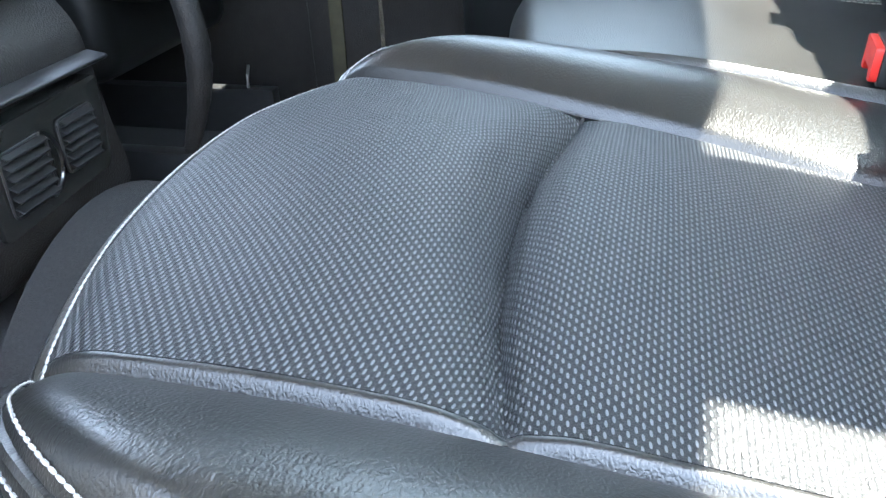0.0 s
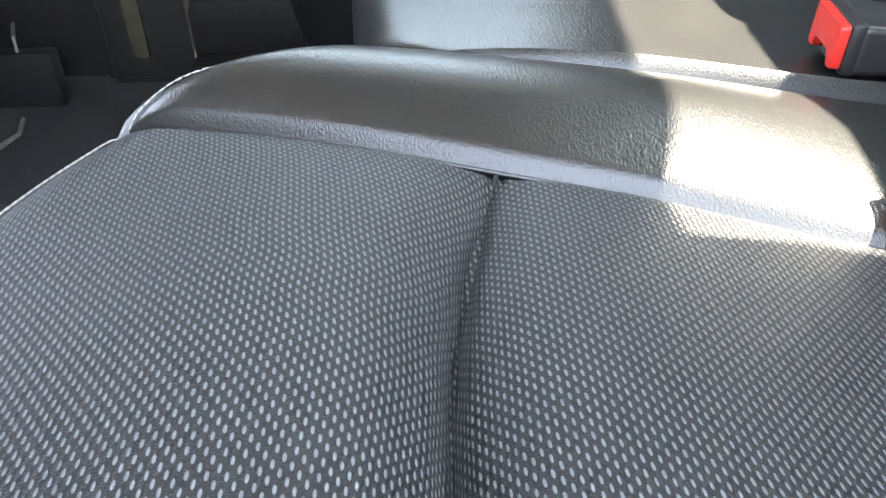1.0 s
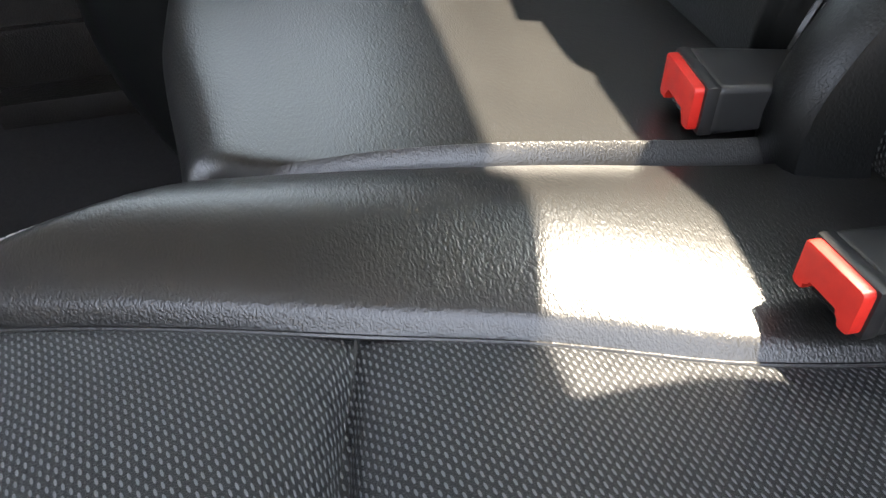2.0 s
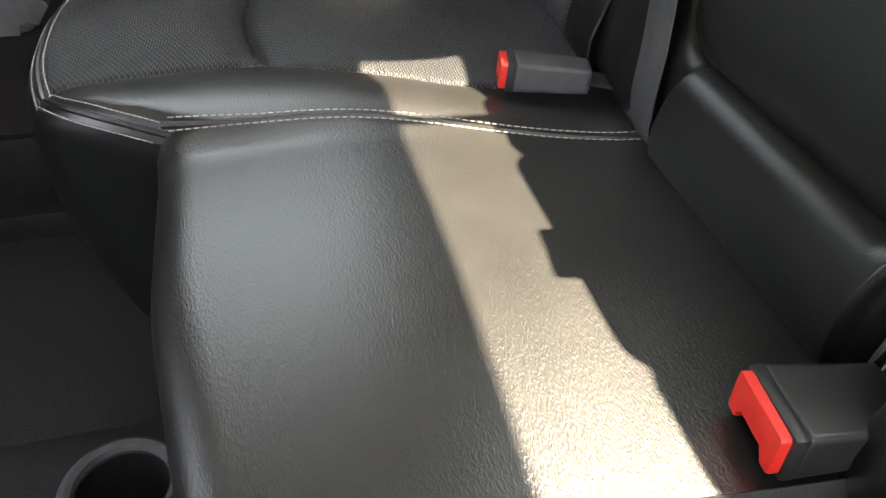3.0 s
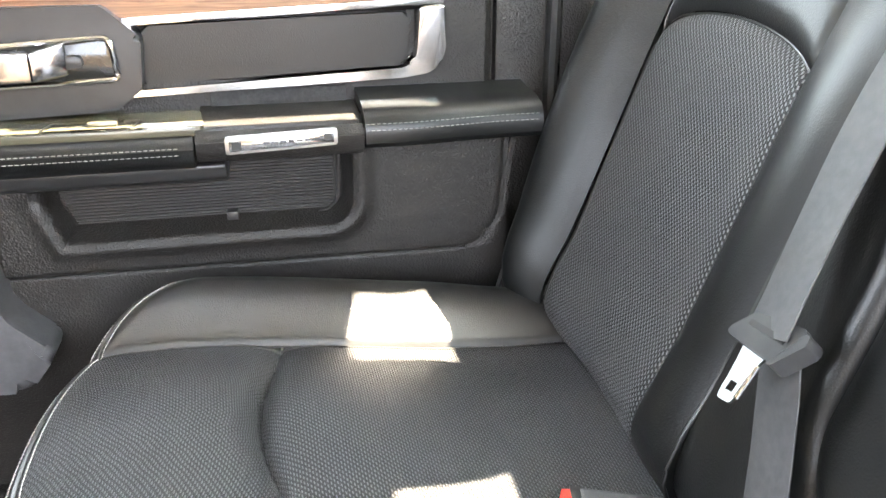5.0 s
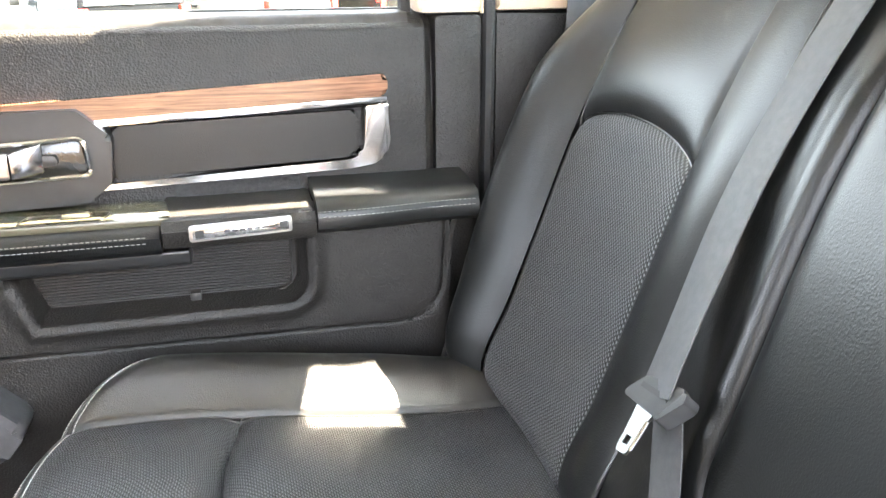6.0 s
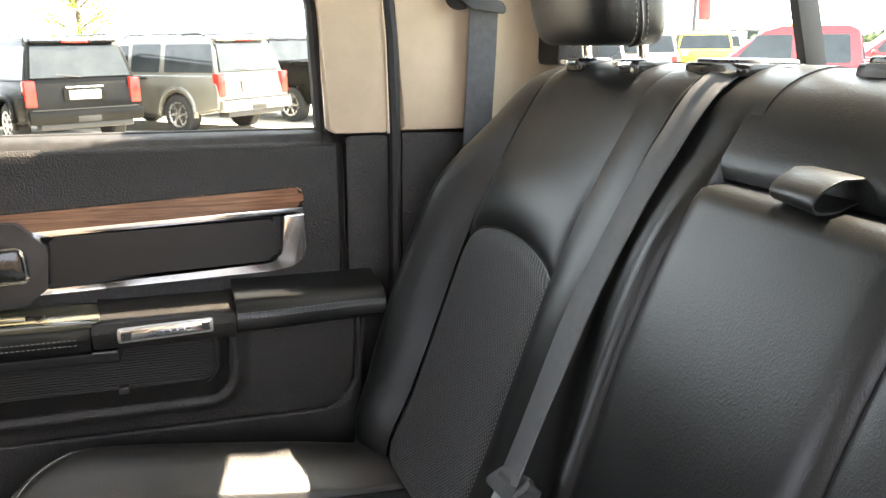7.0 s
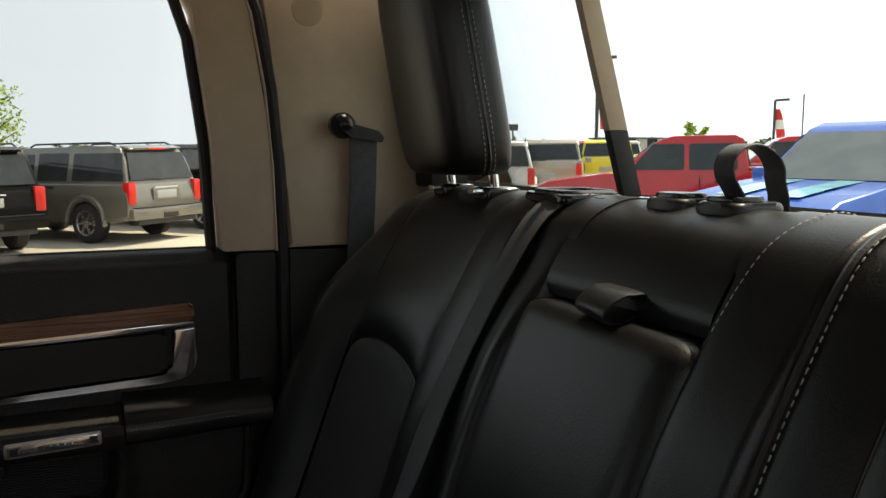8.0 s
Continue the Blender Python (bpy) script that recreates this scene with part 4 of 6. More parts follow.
def frame_off(y, s):
    """Height of the padded frame round the centre armrest."""
    z = PZ(s) if s < ARC[9] else 0.99
    d = well_gap(y, z)
    seam_far, seam_near = 0.116 + 0.30 * max(0.0, 0.49 - z), -0.126 + 0.10 * max(0.0, 0.49 - z)
    pad = ease(seam_far + 0.010, seam_far - 0.006, y) * ease(seam_near - 0.008, seam_near + 0.006, y) * ease(0.56, 0.49, z)
    high = 0.012 * (1 - 0.72 * ease(0.80, 0.92, z)) * (1 - 0.8 * ease(0.50, 0.42, z) * (1 - pad)) + 0.012 * pad - 0.012 * pad * ease(0.475, 0.40, z)
    off = high * (1 - math.exp(-max(d, 0.0) / 0.006)) - 0.030 * ease(0.002, -0.012, d)
    off += 0.005 * math.exp(-((y - well_sides(z)[1] - 0.017) / 0.013) ** 2) * ease(0.50, 0.58, z) * ease(0.91, 0.80, z) * ease(0.0, 0.008, d)
    off -= 0.009 * ease(0.060, 0.0, 0.2985 - y) + 0.008 * ease(0.010, 0.0, y + 0.136)
    off -= 0.003 * ease(0.52, 0.48, z) * (math.exp(-((y - seam_far) / 0.003) ** 2) + math.exp(-((y - seam_near) / 0.003) ** 2))
    return off


def centre_sheet(name, y0, y1, s0, s1, tight=(), label="", n=50):
    ys = spread(y0, y1, 0.006, tight, 0.0022)
    grid = [[back_at(s0 + (s1 - s0) * k / n, y, frame_off(y, s0 + (s1 - s0) * k / n)) for k in range(n + 1)][::-1] for y in ys]
    return part(name, shell(grid, 0.012), LEATHER_SOFT, back_far, label)


centre_sheet("centre_strip", WELL[1] - 0.018, 0.2985, S_LOW, S_END, (WELL[1] - 0.008, WELL[1] - 0.003, WELL[1] + 0.003, 0.295), "black leather strip under the belt", 80)
centre_sheet("centre_strip", -0.136, WELL[0] + 0.008, S_LOW, S_END, (WELL[0], -0.132), "black leather strip beside the single backrest", 80)
centre_sheet("centre_pad", -0.136, 0.2985, S_FOOT, S_LOW, (-0.125, -0.113, -0.047, WELL[1] - 0.008, WELL[1], 0.135, 0.118), "padded black leather roll under the centre armrest", 90)
rows = []
s_lo = back_s(WELL[2] + 0.004)
for k in range(91):
    sk = s_lo + (S_ARM - s_lo) * k / 90
    z = PZ(sk)
    y0, y1 = well_sides(z)
    for r, sign in ((0.062, 1), (0.010, -1)):
        rise = max(0.0, WELL[2] + 0.004 + r - z)
        cut = r - math.sqrt(max(0.0, r * r - rise * rise))
        y0, y1 = (y0, y1 - cut) if sign > 0 else (y0 + cut, y1)
    row = []
    for j in range(49):
        f = 0.5 - 0.5 * math.cos(math.pi * j / 48)
        y = y0 + 0.0035 + (y1 - y0 - 0.007) * (0.4 * j / 48 + 0.6 * f)
        d = -well_gap(y, z) - 0.003
        row.append(back_at(sk, y, 0.003 - 0.016 * math.exp(-max(d, 0.0) / 0.006) - 0.050 * ease(S_ARM - 0.030, S_ARM - 0.002, sk)))
    rows.append(row)
part("centre_armrest", shell(rows[::-1], 0.014), LEATHER_SOFT, back_far, "folded-up black leather centre armrest")
strip("centre_upper", WELL[0] + 0.001, WELL[1] + 0.001, S_ARM - 0.004, S_END, lambda w, s: 0.0015 * ease(S_ARM - 0.006, S_ARM + 0.018, s) - 0.008 * ease(S_ARM + 0.008, S_ARM - 0.006, s), label="padded black leather top above the armrest", n=70)
part("back_pan", prism([(0.02, 0.34), (0.12, 0.60), (0.23, 0.86), (0.31, 0.90), (0.34, 0.88), (0.34, 0.34)], -0.13, 0.29, "y"), CARPET, back_far)
part("stitching", stitches([back_at(s, -0.056 - 0.016 * ease(S_ARM, ARC[9], s), frame_off(-0.060, s) + 0.0012) for s in np.linspace(S_ARM, ARC[10], 40)], 0.0070, 0.0045, 0.0007), THREAD, back_far, "pale stitching line")
part("stitching", stitches([back_at(s, -0.150, 0.009) for s in np.linspace(0.1, ARC[9], 60)], 0.0075, 0.0048, 0.0008), THREAD, back_near, "white stitching line")
part("welt", tube([back_at(s, -0.1405, 0.004) for s in np.linspace(0.04, ARC[10], 60)], 0.0035, 6), LEATHER, back_near)
ledge = []
for y, h in ((-0.168, 0.004), (-0.174, 0.010), (-0.179, 0.55), (-0.183, 0.92), (-0.190, 1.0), (-0.205, 1.0), (-0.220, 0.97), (-0.227, 0.90), (-0.233, 0.5), (-0.238, 0.010)):
    ledge.append([back_at(s, y, 0.004 + h * 0.046 * ease(0.72, 0.38, PZ(s))) for s in np.linspace(0.0, back_s(0.74), 40)][::-1])
part("back_edge", shell(ledge[::-1], 0.010), LEATHER_SOFT, back_near, "raised black leather inner edge")
part("seam", tube([back_at(s, 0.2995, 0.002) for s in np.linspace(0.04, ARC[9], 40)], 0.002, 6), LEATHER, back_far)

# ---- head restraints, belts, buckles ----


def head_restraint(cy, hy):
    ob = thing("head_restraint", (0.24, cy, 0.98), "black leather head restraint with twin white stitch lines on chrome posts", "head restraint", "head restraints")
    rows = []
    hx, z0, z1 = 0.048, 0.992, 1.262
    for i in range(25):
        a = -math.pi / 2 + math.pi * i / 24
        v = math.copysign(abs(math.sin(a)) ** 0.42, math.sin(a))
        rr = abs(math.cos(a)) ** 0.22
        z = (z0 + z1) / 2 + (z1 - z0) / 2 * v
        lean = -0.05 * (z - z0) / (z1 - z0)
        row = []
        for k in range(45):
            b = 2 * math.pi * k / 44
            c, s = math.cos(b), math.sin(b)
            px = math.copysign(abs(c) ** 0.45, c) * hx * rr
            py = math.copysign(abs(s) ** 0.34, s) * hy * rr * (1.0 - 0.06 * v)
            px -= 0.010 * (1 - (py / hy) ** 2) * (1 if c < 0 else -0.3)
            row.append((0.236 + lean + px, cy + py, z))
        rows.append(row)
    bm = bmesh.new()
    vs = [[bm.verts.new(p) for p in r[:-1]] for r in rows]
    for a, b in zip(vs, vs[1:]):
        for k in range(44):
            bm.faces.new((a[k], a[(k + 1) % 44], b[(k + 1) % 44], b[k]))
    bm.faces.new(vs[0][::-1])
    bm.faces.new(vs[-1])
    part("pad", bm, LEATHER_SOFT, ob)
    for sgn in (-1, 1):
        for dx, off in ((0.0, 0.0), (0.014, 0.0012)):
            line = []
            for i in range(1, 24):
                a = -math.pi / 2 + math.pi * i / 24
                v = math.copysign(abs(math.sin(a)) ** 0.42, math.sin(a))
                rr = abs(math.cos(a)) ** 0.22
                z = (z0 + z1) / 2 + (z1 - z0) / 2 * v
                lean = -0.05 * (z - z0) / (z1 - z0)
                x = 0.236 + lean - 0.004 + dx
                u = (x - 0.236 - lean) / (hx * rr + 1e-6)
                ssin = max(0.0, 1 - abs(u) ** (2 / 0.45)) ** 0.5
                py = ssin ** 0.34 * hy * rr * (1.0 - 0.06 * v)
                line.append((x, cy + sgn * (py + 0.0008), z))
            part("stitching", stitches(line, 0.0072, 0.005, 0.0008), THREAD, ob, "white stitching")
        line = [(p[0] + 0.007, p[1] - sgn * 0.001, p[2]) for p in line]
        part("seam", tube([(x - 0.014, y, z) for x, y, z in line], 0.0022, 6), LEATHER, ob)
        part("post", tube([(0.262, cy + sgn * 0.068, 0.93), (0.250, cy + sgn * 0.068, 1.03)], 0.0065, 12), CHROME, ob, "chrome post")
        collar = part("guide", joined(box(0.235, 0.285, cy + sgn * 0.068 - 0.020, cy + sgn * 0.068 + 0.020, 0.958, 0.977, 0.006, 3)), GLOSS, ob, "black post guide")
        part("release_tab", box(0.222, 0.240, cy + sgn * 0.068 - 0.012, cy + sgn * 0.068 + 0.012, 0.968, 0.975, 0.003), CHROME, collar)
    return ob


head_far = head_restraint(0.510, 0.098)
head_near = head_restraint(-0.415, 0.122)

LATCH = grained("matt_black_moulding", (0.034, 0.035, 0.036), (0.048, 0.049, 0.050), 60.0, (0.5, 0.6), 1200.0, 0.15, spec=0.25)
WEB = grained("belt_webbing", (0.045, 0.047, 0.05), (0.07, 0.072, 0.075), 120.0, (0.5, 0.65), 1400.0, 0.5)


def buckle(name, tip, tail, w, h, label, light=False):
    """A belt buckle: black housing (light: greyed as if lit), red button at the tip, webbing stalk at the tail."""
    tip, tail = Vector(tip), Vector(tail)
    d = (tail - tip).normalized()
    sd = Vector((-d.y, d.x, 0)).normalized()
    up = d.cross(sd) * -1 if d.cross(sd).z < 0 else d.cross(sd)
    turn = Matrix((d, sd, up)).transposed().to_4x4()
    m = Matrix.Translation(tip) @ turn
    L = (tail - tip).length
    ob = thing(name, tuple(tip - Vector((0, 0, h / 2))), label, "belt buckle", "seat belt buckles")
    b = box(0.006, L, -w / 2, w / 2, -h / 2, h / 2, 0.005, 3)
    for v in b.verts:
        t = v.co.x / L
        v.co.y *= 1 - 0.12 * t
        v.co.z *= 1 - 0.18 * t
    b.transform(m)
    part("housing", b, PLASTIC_GREY if light else PLASTIC_SMOOTH, ob)
    frame_b = box(0.0, 0.010, -w / 2 * 0.98, w / 2 * 0.98, -h / 2 * 0.98, h / 2 * 0.98, 0.003, 2)
    frame_b.transform(m)
    part("collar", frame_b, PLASTIC_SMOOTH, ob)
    r = prism(rounded([(-w * 0.44, h * 0.44), (w * 0.44, h * 0.44), (w * 0.44, -h * 0.40), (w * 0.26, -h * 0.42), (w * 0.24, -h * 0.10), (-w * 0.24, -h * 0.10), (-w * 0.26, -h * 0.42), (-w * 0.44, -h * 0.40)], 0.003, 3), -0.006, 0.004, "x", 0.0015)
    r.transform(m)
    part("release_button", r, BUCKLE_RED, ob, "red release button")
    slot = box(-0.001, 0.006, -w * 0.24, w * 0.24, -h * 0.40, -h * 0.12)
    slot.transform(m)
    part("slot", slot, GLOSS, ob, smooth=False)
    pts = [tail - d * 0.006, tail + d * 0.02 - Vector((0, 0, 0.004)), tail + d * 0.05 - Vector((0, 0, 0.02)), tail + d * 0.07 - Vector((0, 0, 0.06))]
    part("stalk", ribbon(pts, sd, w * 0.8, 0.0016), RUBBER, ob)
    return ob


buckle("belt_buckle", (-0.089, -0.161, 0.432), (-0.014, -0.168, 0.428), 0.056, 0.033, "black seat belt buckle with red button lying on the centre seat")
buckle("belt_buckle", (-0.104, -0.343, 0.436), (-0.030, -0.338, 0.430), 0.045, 0.028, "black seat belt buckle with red button beside the inner bolster")
buckle("belt_buckle", (-0.103, 0.268, 0.430), (-0.026, 0.252, 0.422), 0.034, 0.030, "seat belt buckle with red end on the double cushion, housing greyed as if lit", True)

# centre shoulder belt over the backrest
belt = thing("seat_belt", (0.0, 0.18, 0.40), "dark grey centre seat belt with latch plate hanging over the backrest", "seat belt", "seat belts")
LP = Vector((0.006, 0.220, 0.600))
belt_y = curve_of([(0.582, 0.219), (0.620, 0.233), (0.670, 0.249), (0.75, 0.262), (0.85, 0.262), (0.92, 0.261), (0.965, 0.264)])
belt_off = curve_of([(0.582, 0.053), (0.620, 0.043), (0.670, 0.031), (0.75, 0.020), (0.85, 0.0145), (0.92, 0.0105), (0.965, 0.0062)])
pts, acr = [], []
for k in range(41):
    z = 0.958 - (0.958 - 0.582) * k / 40
    pts.append(back_at(back_s(z), belt_y(z), belt_off(z)))
    acr.append((0.12, 1.0, 0.1 - 0.25 * ease(0.72, 0.62, z)))
head = [back_at(ARC[9] + 0.002, 0.272, -0.012), back_at(ARC[9] - 0.006, 0.270, 0.002), back_at(ARC[9] - 0.014, 0.267, 0.0055), back_at(ARC[8], 0.265, 0.0062)]
part("webbing", ribbon(head + pts, [(0, 1, 0)] * 4 + acr, 0.045, 0.0011), WEB, belt, "ribbed dark grey webbing")
low = [LP + Vector((0.010, 0.0, -0.002)), LP + Vector((0.012, -0.002, -0.016))]
low += [Vector(p) for p in ((0.012, 0.206, 0.560), (0.005, 0.192, 0.520), (-0.004, 0.177, 0.480), (-0.012, 0.168, 0.445), (-0.014, 0.163, 0.420), (-0.004, 0.161, 0.398), (0.012, 0.160, 0.375))]
part("webbing_lower", ribbon(low, (0.05, 1.0, 0.0), 0.045, 0.0011), WEB, belt)
ld = (Vector((-0.037, 0.206, 0.555)) - LP).normalized()
ls = (Vector((0, 1, 0)) - ld * ld.y).normalized()
lu = ld.cross(ls)
LM = Matrix.Translation(LP) @ Matrix((ld, ls, lu)).transposed().to_4x4() @ Matrix.Scale(0.8, 4)


def on_latch(bm):
    bm.transform(LM)
    return bm


latch = part("latch_plate", on_latch(prism(rounded([(-0.015, 0.020), (0.006, 0.0355), (0.012, 0.034), (0.0205, -0.024), (-0.006, -0.040), (-0.017, -0.034)], 0.003), -0.005, 0.004, "z", 0.0015, 2)), LATCH, belt, "dark moulded latch plate")
part("latch_lip", on_latch(prism(rounded([(0.0225, -0.021), (0.0225, -0.027), (-0.004, -0.045), (-0.013, -0.042), (-0.013, -0.037)], 0.002), -0.0065, 0.014, "z", 0.002, 2)), LATCH, latch)
part("belt_slot", on_latch(prism([(-0.0075, 0.019), (-0.002, 0.019), (0.003, -0.024), (-0.003, -0.024)], -0.0058, 0.0048, "z")), RUBBER, latch)
tg = joined(prism([(0.010, 0.0165), (0.012, -0.014), (0.030, -0.0095), (0.046, -0.0105), (0.046, 0.0085), (0.028, 0.012)], 0.0005, 0.003, "z"),
            prism([(0.046, -0.0105), (0.055, -0.0112), (0.055, -0.0055), (0.046, -0.005)], 0.0005, 0.003, "z"),
            prism([(0.046, 0.003), (0.055, 0.0025), (0.055, 0.0078), (0.046, 0.0085)], 0.0005, 0.003, "z"),
            prism(rounded([(0.055, -0.0112), (0.064, -0.010), (0.064, 0.005), (0.055, 0.0078)], 0.003, 3), 0.0005, 0.003, "z"))
part("tongue", on_latch(tg), STEEL, latch, "chrome steel tongue")
part("tongue_edge", on_latch(tube([(0.026, -0.0098, 0.002), (0.046, -0.0108, 0.002), (0.058, -0.0112, 0.002)], 0.0022, 8)), CHROME, latch, "bright folded edge")

# outboard belt on the quarter trim
belt2 = thing("seat_belt", (0.19, 0.80, 0.70), "dark grey outboard seat belt hanging from its pillar guide", "seat belt", "seat belts")
part("webbing", ribbon([(0.197, 0.803, 1.058), (0.196, 0.806, 0.98), (0.192, 0.806, 0.90), (0.186, 0.800, 0.80), (0.18, 0.79, 0.70)], (1, 0, 0), 0.046, 0.0011), WEB, belt2)
gd = prism(rounded([(0.148, 1.080), (0.160, 1.086), (0.176, 1.068), (0.226, 1.056), (0.230, 1.038), (0.172, 1.046), (0.150, 1.062)], 0.006), 0.792, 0.812, "y", 0.005, 3)
guide = part("belt_guide", gd, PLASTIC_SMOOTH, belt2, "black swivel belt guide")
part("bolt", lathe([(0.011, 0.0), (0.011, -0.008), (0.007, -0.011)], (0.162, 0.792, 1.068), "y", 16), GLOSS, guide)
part("anchor_plate", lathe([(0.022, 0.0), (0.022, 0.016)], (0.163, 0.811, 1.066), "y", 20), PLASTIC_SMOOTH, guide)

# belt outlets and trim on top of the backrest
outlet = thing("belt_outlet", (0.29, 0.30, 0.975), "glossy black belt outlet plate on top of the backrest", "belt outlet", "belt outlets")
part("plate", prism(rounded([(0.231, 0.232), (0.318, 0.238), (0.326, 0.335), (0.246, 0.352)], 0.018, 6), 0.964, 0.9765, "z", 0.005, 3), GLOSS, outlet)
rim_line = [(x, y, 0.9770) for x, y in rounded([(0.246, 0.252), (0.312, 0.245), (0.320, 0.330), (0.257, 0.345)], 0.022, 6)]
part("rim", tube(rim_line, 0.0036, 8, True), STEEL, outlet, "bright raised rim")
part("slot", box(0.268, 0.284, 0.262, 0.322, 0.9762, 0.9785, 0.001), RUBBER, outlet)
outlet_mid = thing("belt_outlet", (0.29, 0.23, 0.970), "slim glossy belt outlet beside the centre pad", "belt outlet", "belt outlets")
part("plate", prism(rounded([(0.262, 0.196), (0.322, 0.190), (0.326, 0.232), (0.266, 0.240)], 0.014, 5), 0.962, 0.9745, "z", 0.004, 3), GLOSS, outlet_mid)
part("slot", box(0.280, 0.292, 0.202, 0.228, 0.9742, 0.9762, 0.001), RUBBER, outlet_mid)
for yy in (0.105, 0.035):
    gp = thing("post_guide", (0.285, yy, 0.975), "empty black head restraint guide on the backrest top", "post guide", "empty post guides")
    part("base", prism(rounded([(0.255, yy - 0.030), (0.318, yy - 0.030), (0.318, yy + 0.028), (0.255, yy + 0.028)], 0.018), 0.962, 0.980, "z", 0.007, 4), PLASTIC_SMOOTH, gp)
    part("cap", prism(rounded([(0.262, yy - 0.022), (0.300, yy - 0.022), (0.300, yy + 0.020), (0.262, yy + 0.020)], 0.012), 0.978, 0.985, "z", 0.003, 3), GLOSS, gp)
# carrying loop behind the seat top
loop = []
for k in range(25):
    a = -0.35 * math.pi + 1.48 * math.pi * k / 24
    loop.append((0.299 + 0.030 * math.cos(a), 0.036, 1.006 + 0.028 * math.sin(a) + 0.006 * math.cos(a + 2.2)))
loop = [(0.337, 0.036, 0.960), (0.334, 0.036, 0.984)] + loop[5:] + [(0.287, 0.036, 0.980), (0.309, 0.036, 0.970)]
single("strap_loop", ribbon(loop, (0.1, 1, 0), 0.027, 0.0014), WEB, "black webbing pull loop standing on the backrest", "strap")
# small loop strap at the top of the armrest
base = Vector((0.172, 0.064, 0.893))
pl, wide = [base + Vector((0.030, 0, -0.002))], [(0.0, 1.0, 0.0)]
for k in range(25):
    a = -math.pi / 2 + math.pi * k / 24
    pl.append(base + Vector((0.004 - 0.024 * math.cos(a), 0.0, 0.0105 * math.sin(a) - 0.006 * math.cos(a))))
    wide.append((0.16, 1.0, 0.04))
pl.append(base + Vector((0.030, 0, 0.010)))
wide.append((0.0, 1.0, 0.0))
single("pull_strap", ribbon(pl, wide, 0.054, 0.0014), LEATHER_SOFT, "folded black leather pull strap above the armrest", "strap")

# ---- front of the cab as the rear bench sees it ----
console = thing("centre_console", (-1.2, 0.06, 0.0), "black centre console with rear air vents", "console")
part("body", prism(rounded([(-1.9, 0.06), (-1.06, 0.06), (-1.035, 0.14), (-1.05, 0.20), (-1.07, 0.36), (-1.12, 0.42), (-1.9, 0.42)], 0.03), -0.145, 0.165, "y", 0.015, 3), PLASTIC, console)
part("lid", prism(rounded([(-1.9, 0.42), (-1.10, 0.42), (-1.085, 0.45), (-1.12, 0.475), (-1.9, 0.475)], 0.02), -0.14, 0.16, "y", 0.012, 3), LEATHER_SOFT, console)
part("face_ledge", prism(rounded([(-1.06, 0.312), (-1.026, 0.314), (-1.024, 0.320), (-1.06, 0.326)], 0.003), -0.135, 0.156, "y", 0.003), PLASTIC_SMOOTH, console, "thin dark ledge above the vents")
part("vent_bezel", prism(rounded([(-0.120, 0.150), (0.118, 0.165), (0.128, 0.300), (-0.120, 0.292)], 0.010), -1.062, -1.031, "x", 0.004), GLOSS, console)
for cy, half, z0, z1 in ((-0.054, 0.044, 0.176, 0.262), (0.056, 0.038, 0.190, 0.266)):
    vent = part("vent", prism(rounded([(cy - half, z0), (cy + half, z0 + 0.004), (cy + half, z1 + 0.003), (cy - half, z1)], 0.010), -1.034, -1.029, "x", 0.002), RUBBER, console, "rear air vent")
    n = 6
    for k in range(n):
        z = z0 + 0.008 + (z1 - z0 - 0.014) * k / (n - 1)
        part("slat", prism([(-1.030, z + 0.003), (-1.018, z - 0.002), (-1.017, z + 0.0005), (-1.029, z + 0.006)], cy - half + 0.005, cy + half - 0.005, "y", 0.0008, 1), PLASTIC_SMOOTH, vent)
    frame_line = [(-1.027, y, z) for y, z in rounded([(cy - half, z0), (cy + half, z0 + 0.004), (cy + half, z1 + 0.003), (cy - half, z1)], 0.010, 4)]
    part("vent_frame", tube(frame_line, 0.0022, 6, True), PLASTIC_SMOOTH, vent)
ring = [(-1.022, -0.030 + 0.034 * math.sin(a), 0.222 + 0.044 * math.cos(a)) for a in np.linspace(0.1, math.pi - 0.1, 16)]
part("vent_trim", tube(ring, 0.0026, 6), STEEL, console, "curved bright thumb wheel rim")

front_seat = thing("front_seat", (-1.3, 0.5, 0.0), "black leather front passenger seat seen from behind", "car seat")
part("cushion", box(-1.75, -1.12, 0.27, 0.74, 0.22, 0.44, 0.06, 4), LEATHER_SOFT, front_seat)
bk = box(-1.12, -0.98, 0.27, 0.74, 0.36, 1.08, 0.05, 4)
for v in bk.verts:
    v.co.x += 0.18 * (v.co.z - 0.40)
part("backrest", bk, LEATHER_SOFT, front_seat)
part("rail", joined(box(-1.7, -1.02, 0.31, 0.345, 0.0, 0.10, 0.006), box(-1.7, -1.02, 0.665, 0.70, 0.0, 0.10, 0.006)), PLASTIC_SMOOTH, front_seat)
cov = []
for k in range(13):
    t = k / 12
    cov.append((-1.00 + 0.045 * math.sin(math.pi * t), 0.285, 0.12 + 0.36 * t))
part("recliner_cover", tube(cov, [0.012 + 0.010 * math.sin(math.pi * k / 12) for k in range(13)], 12), PLASTIC, front_seat, "dark rounded recliner cover")
part("lever_wire", tube([(-1.076, 0.705, 0.018), (-1.078, 0.692, 0.045), (-1.080, 0.679, 0.085), (-1.080, 0.677, 0.105), (-1.082, 0.684, 0.124), (-1.090, 0.705, 0.130), (-1.10, 0.73, 0.131)], 0.0032, 8), SATIN, front_seat, "bent bright steel wire")
part("harness", tube([(-1.02, 0.42, 0.05), (-1.0, 0.46, 0.055), (-1.02, 0.52, 0.05)], 0.004, 6), SATIN, front_seat)

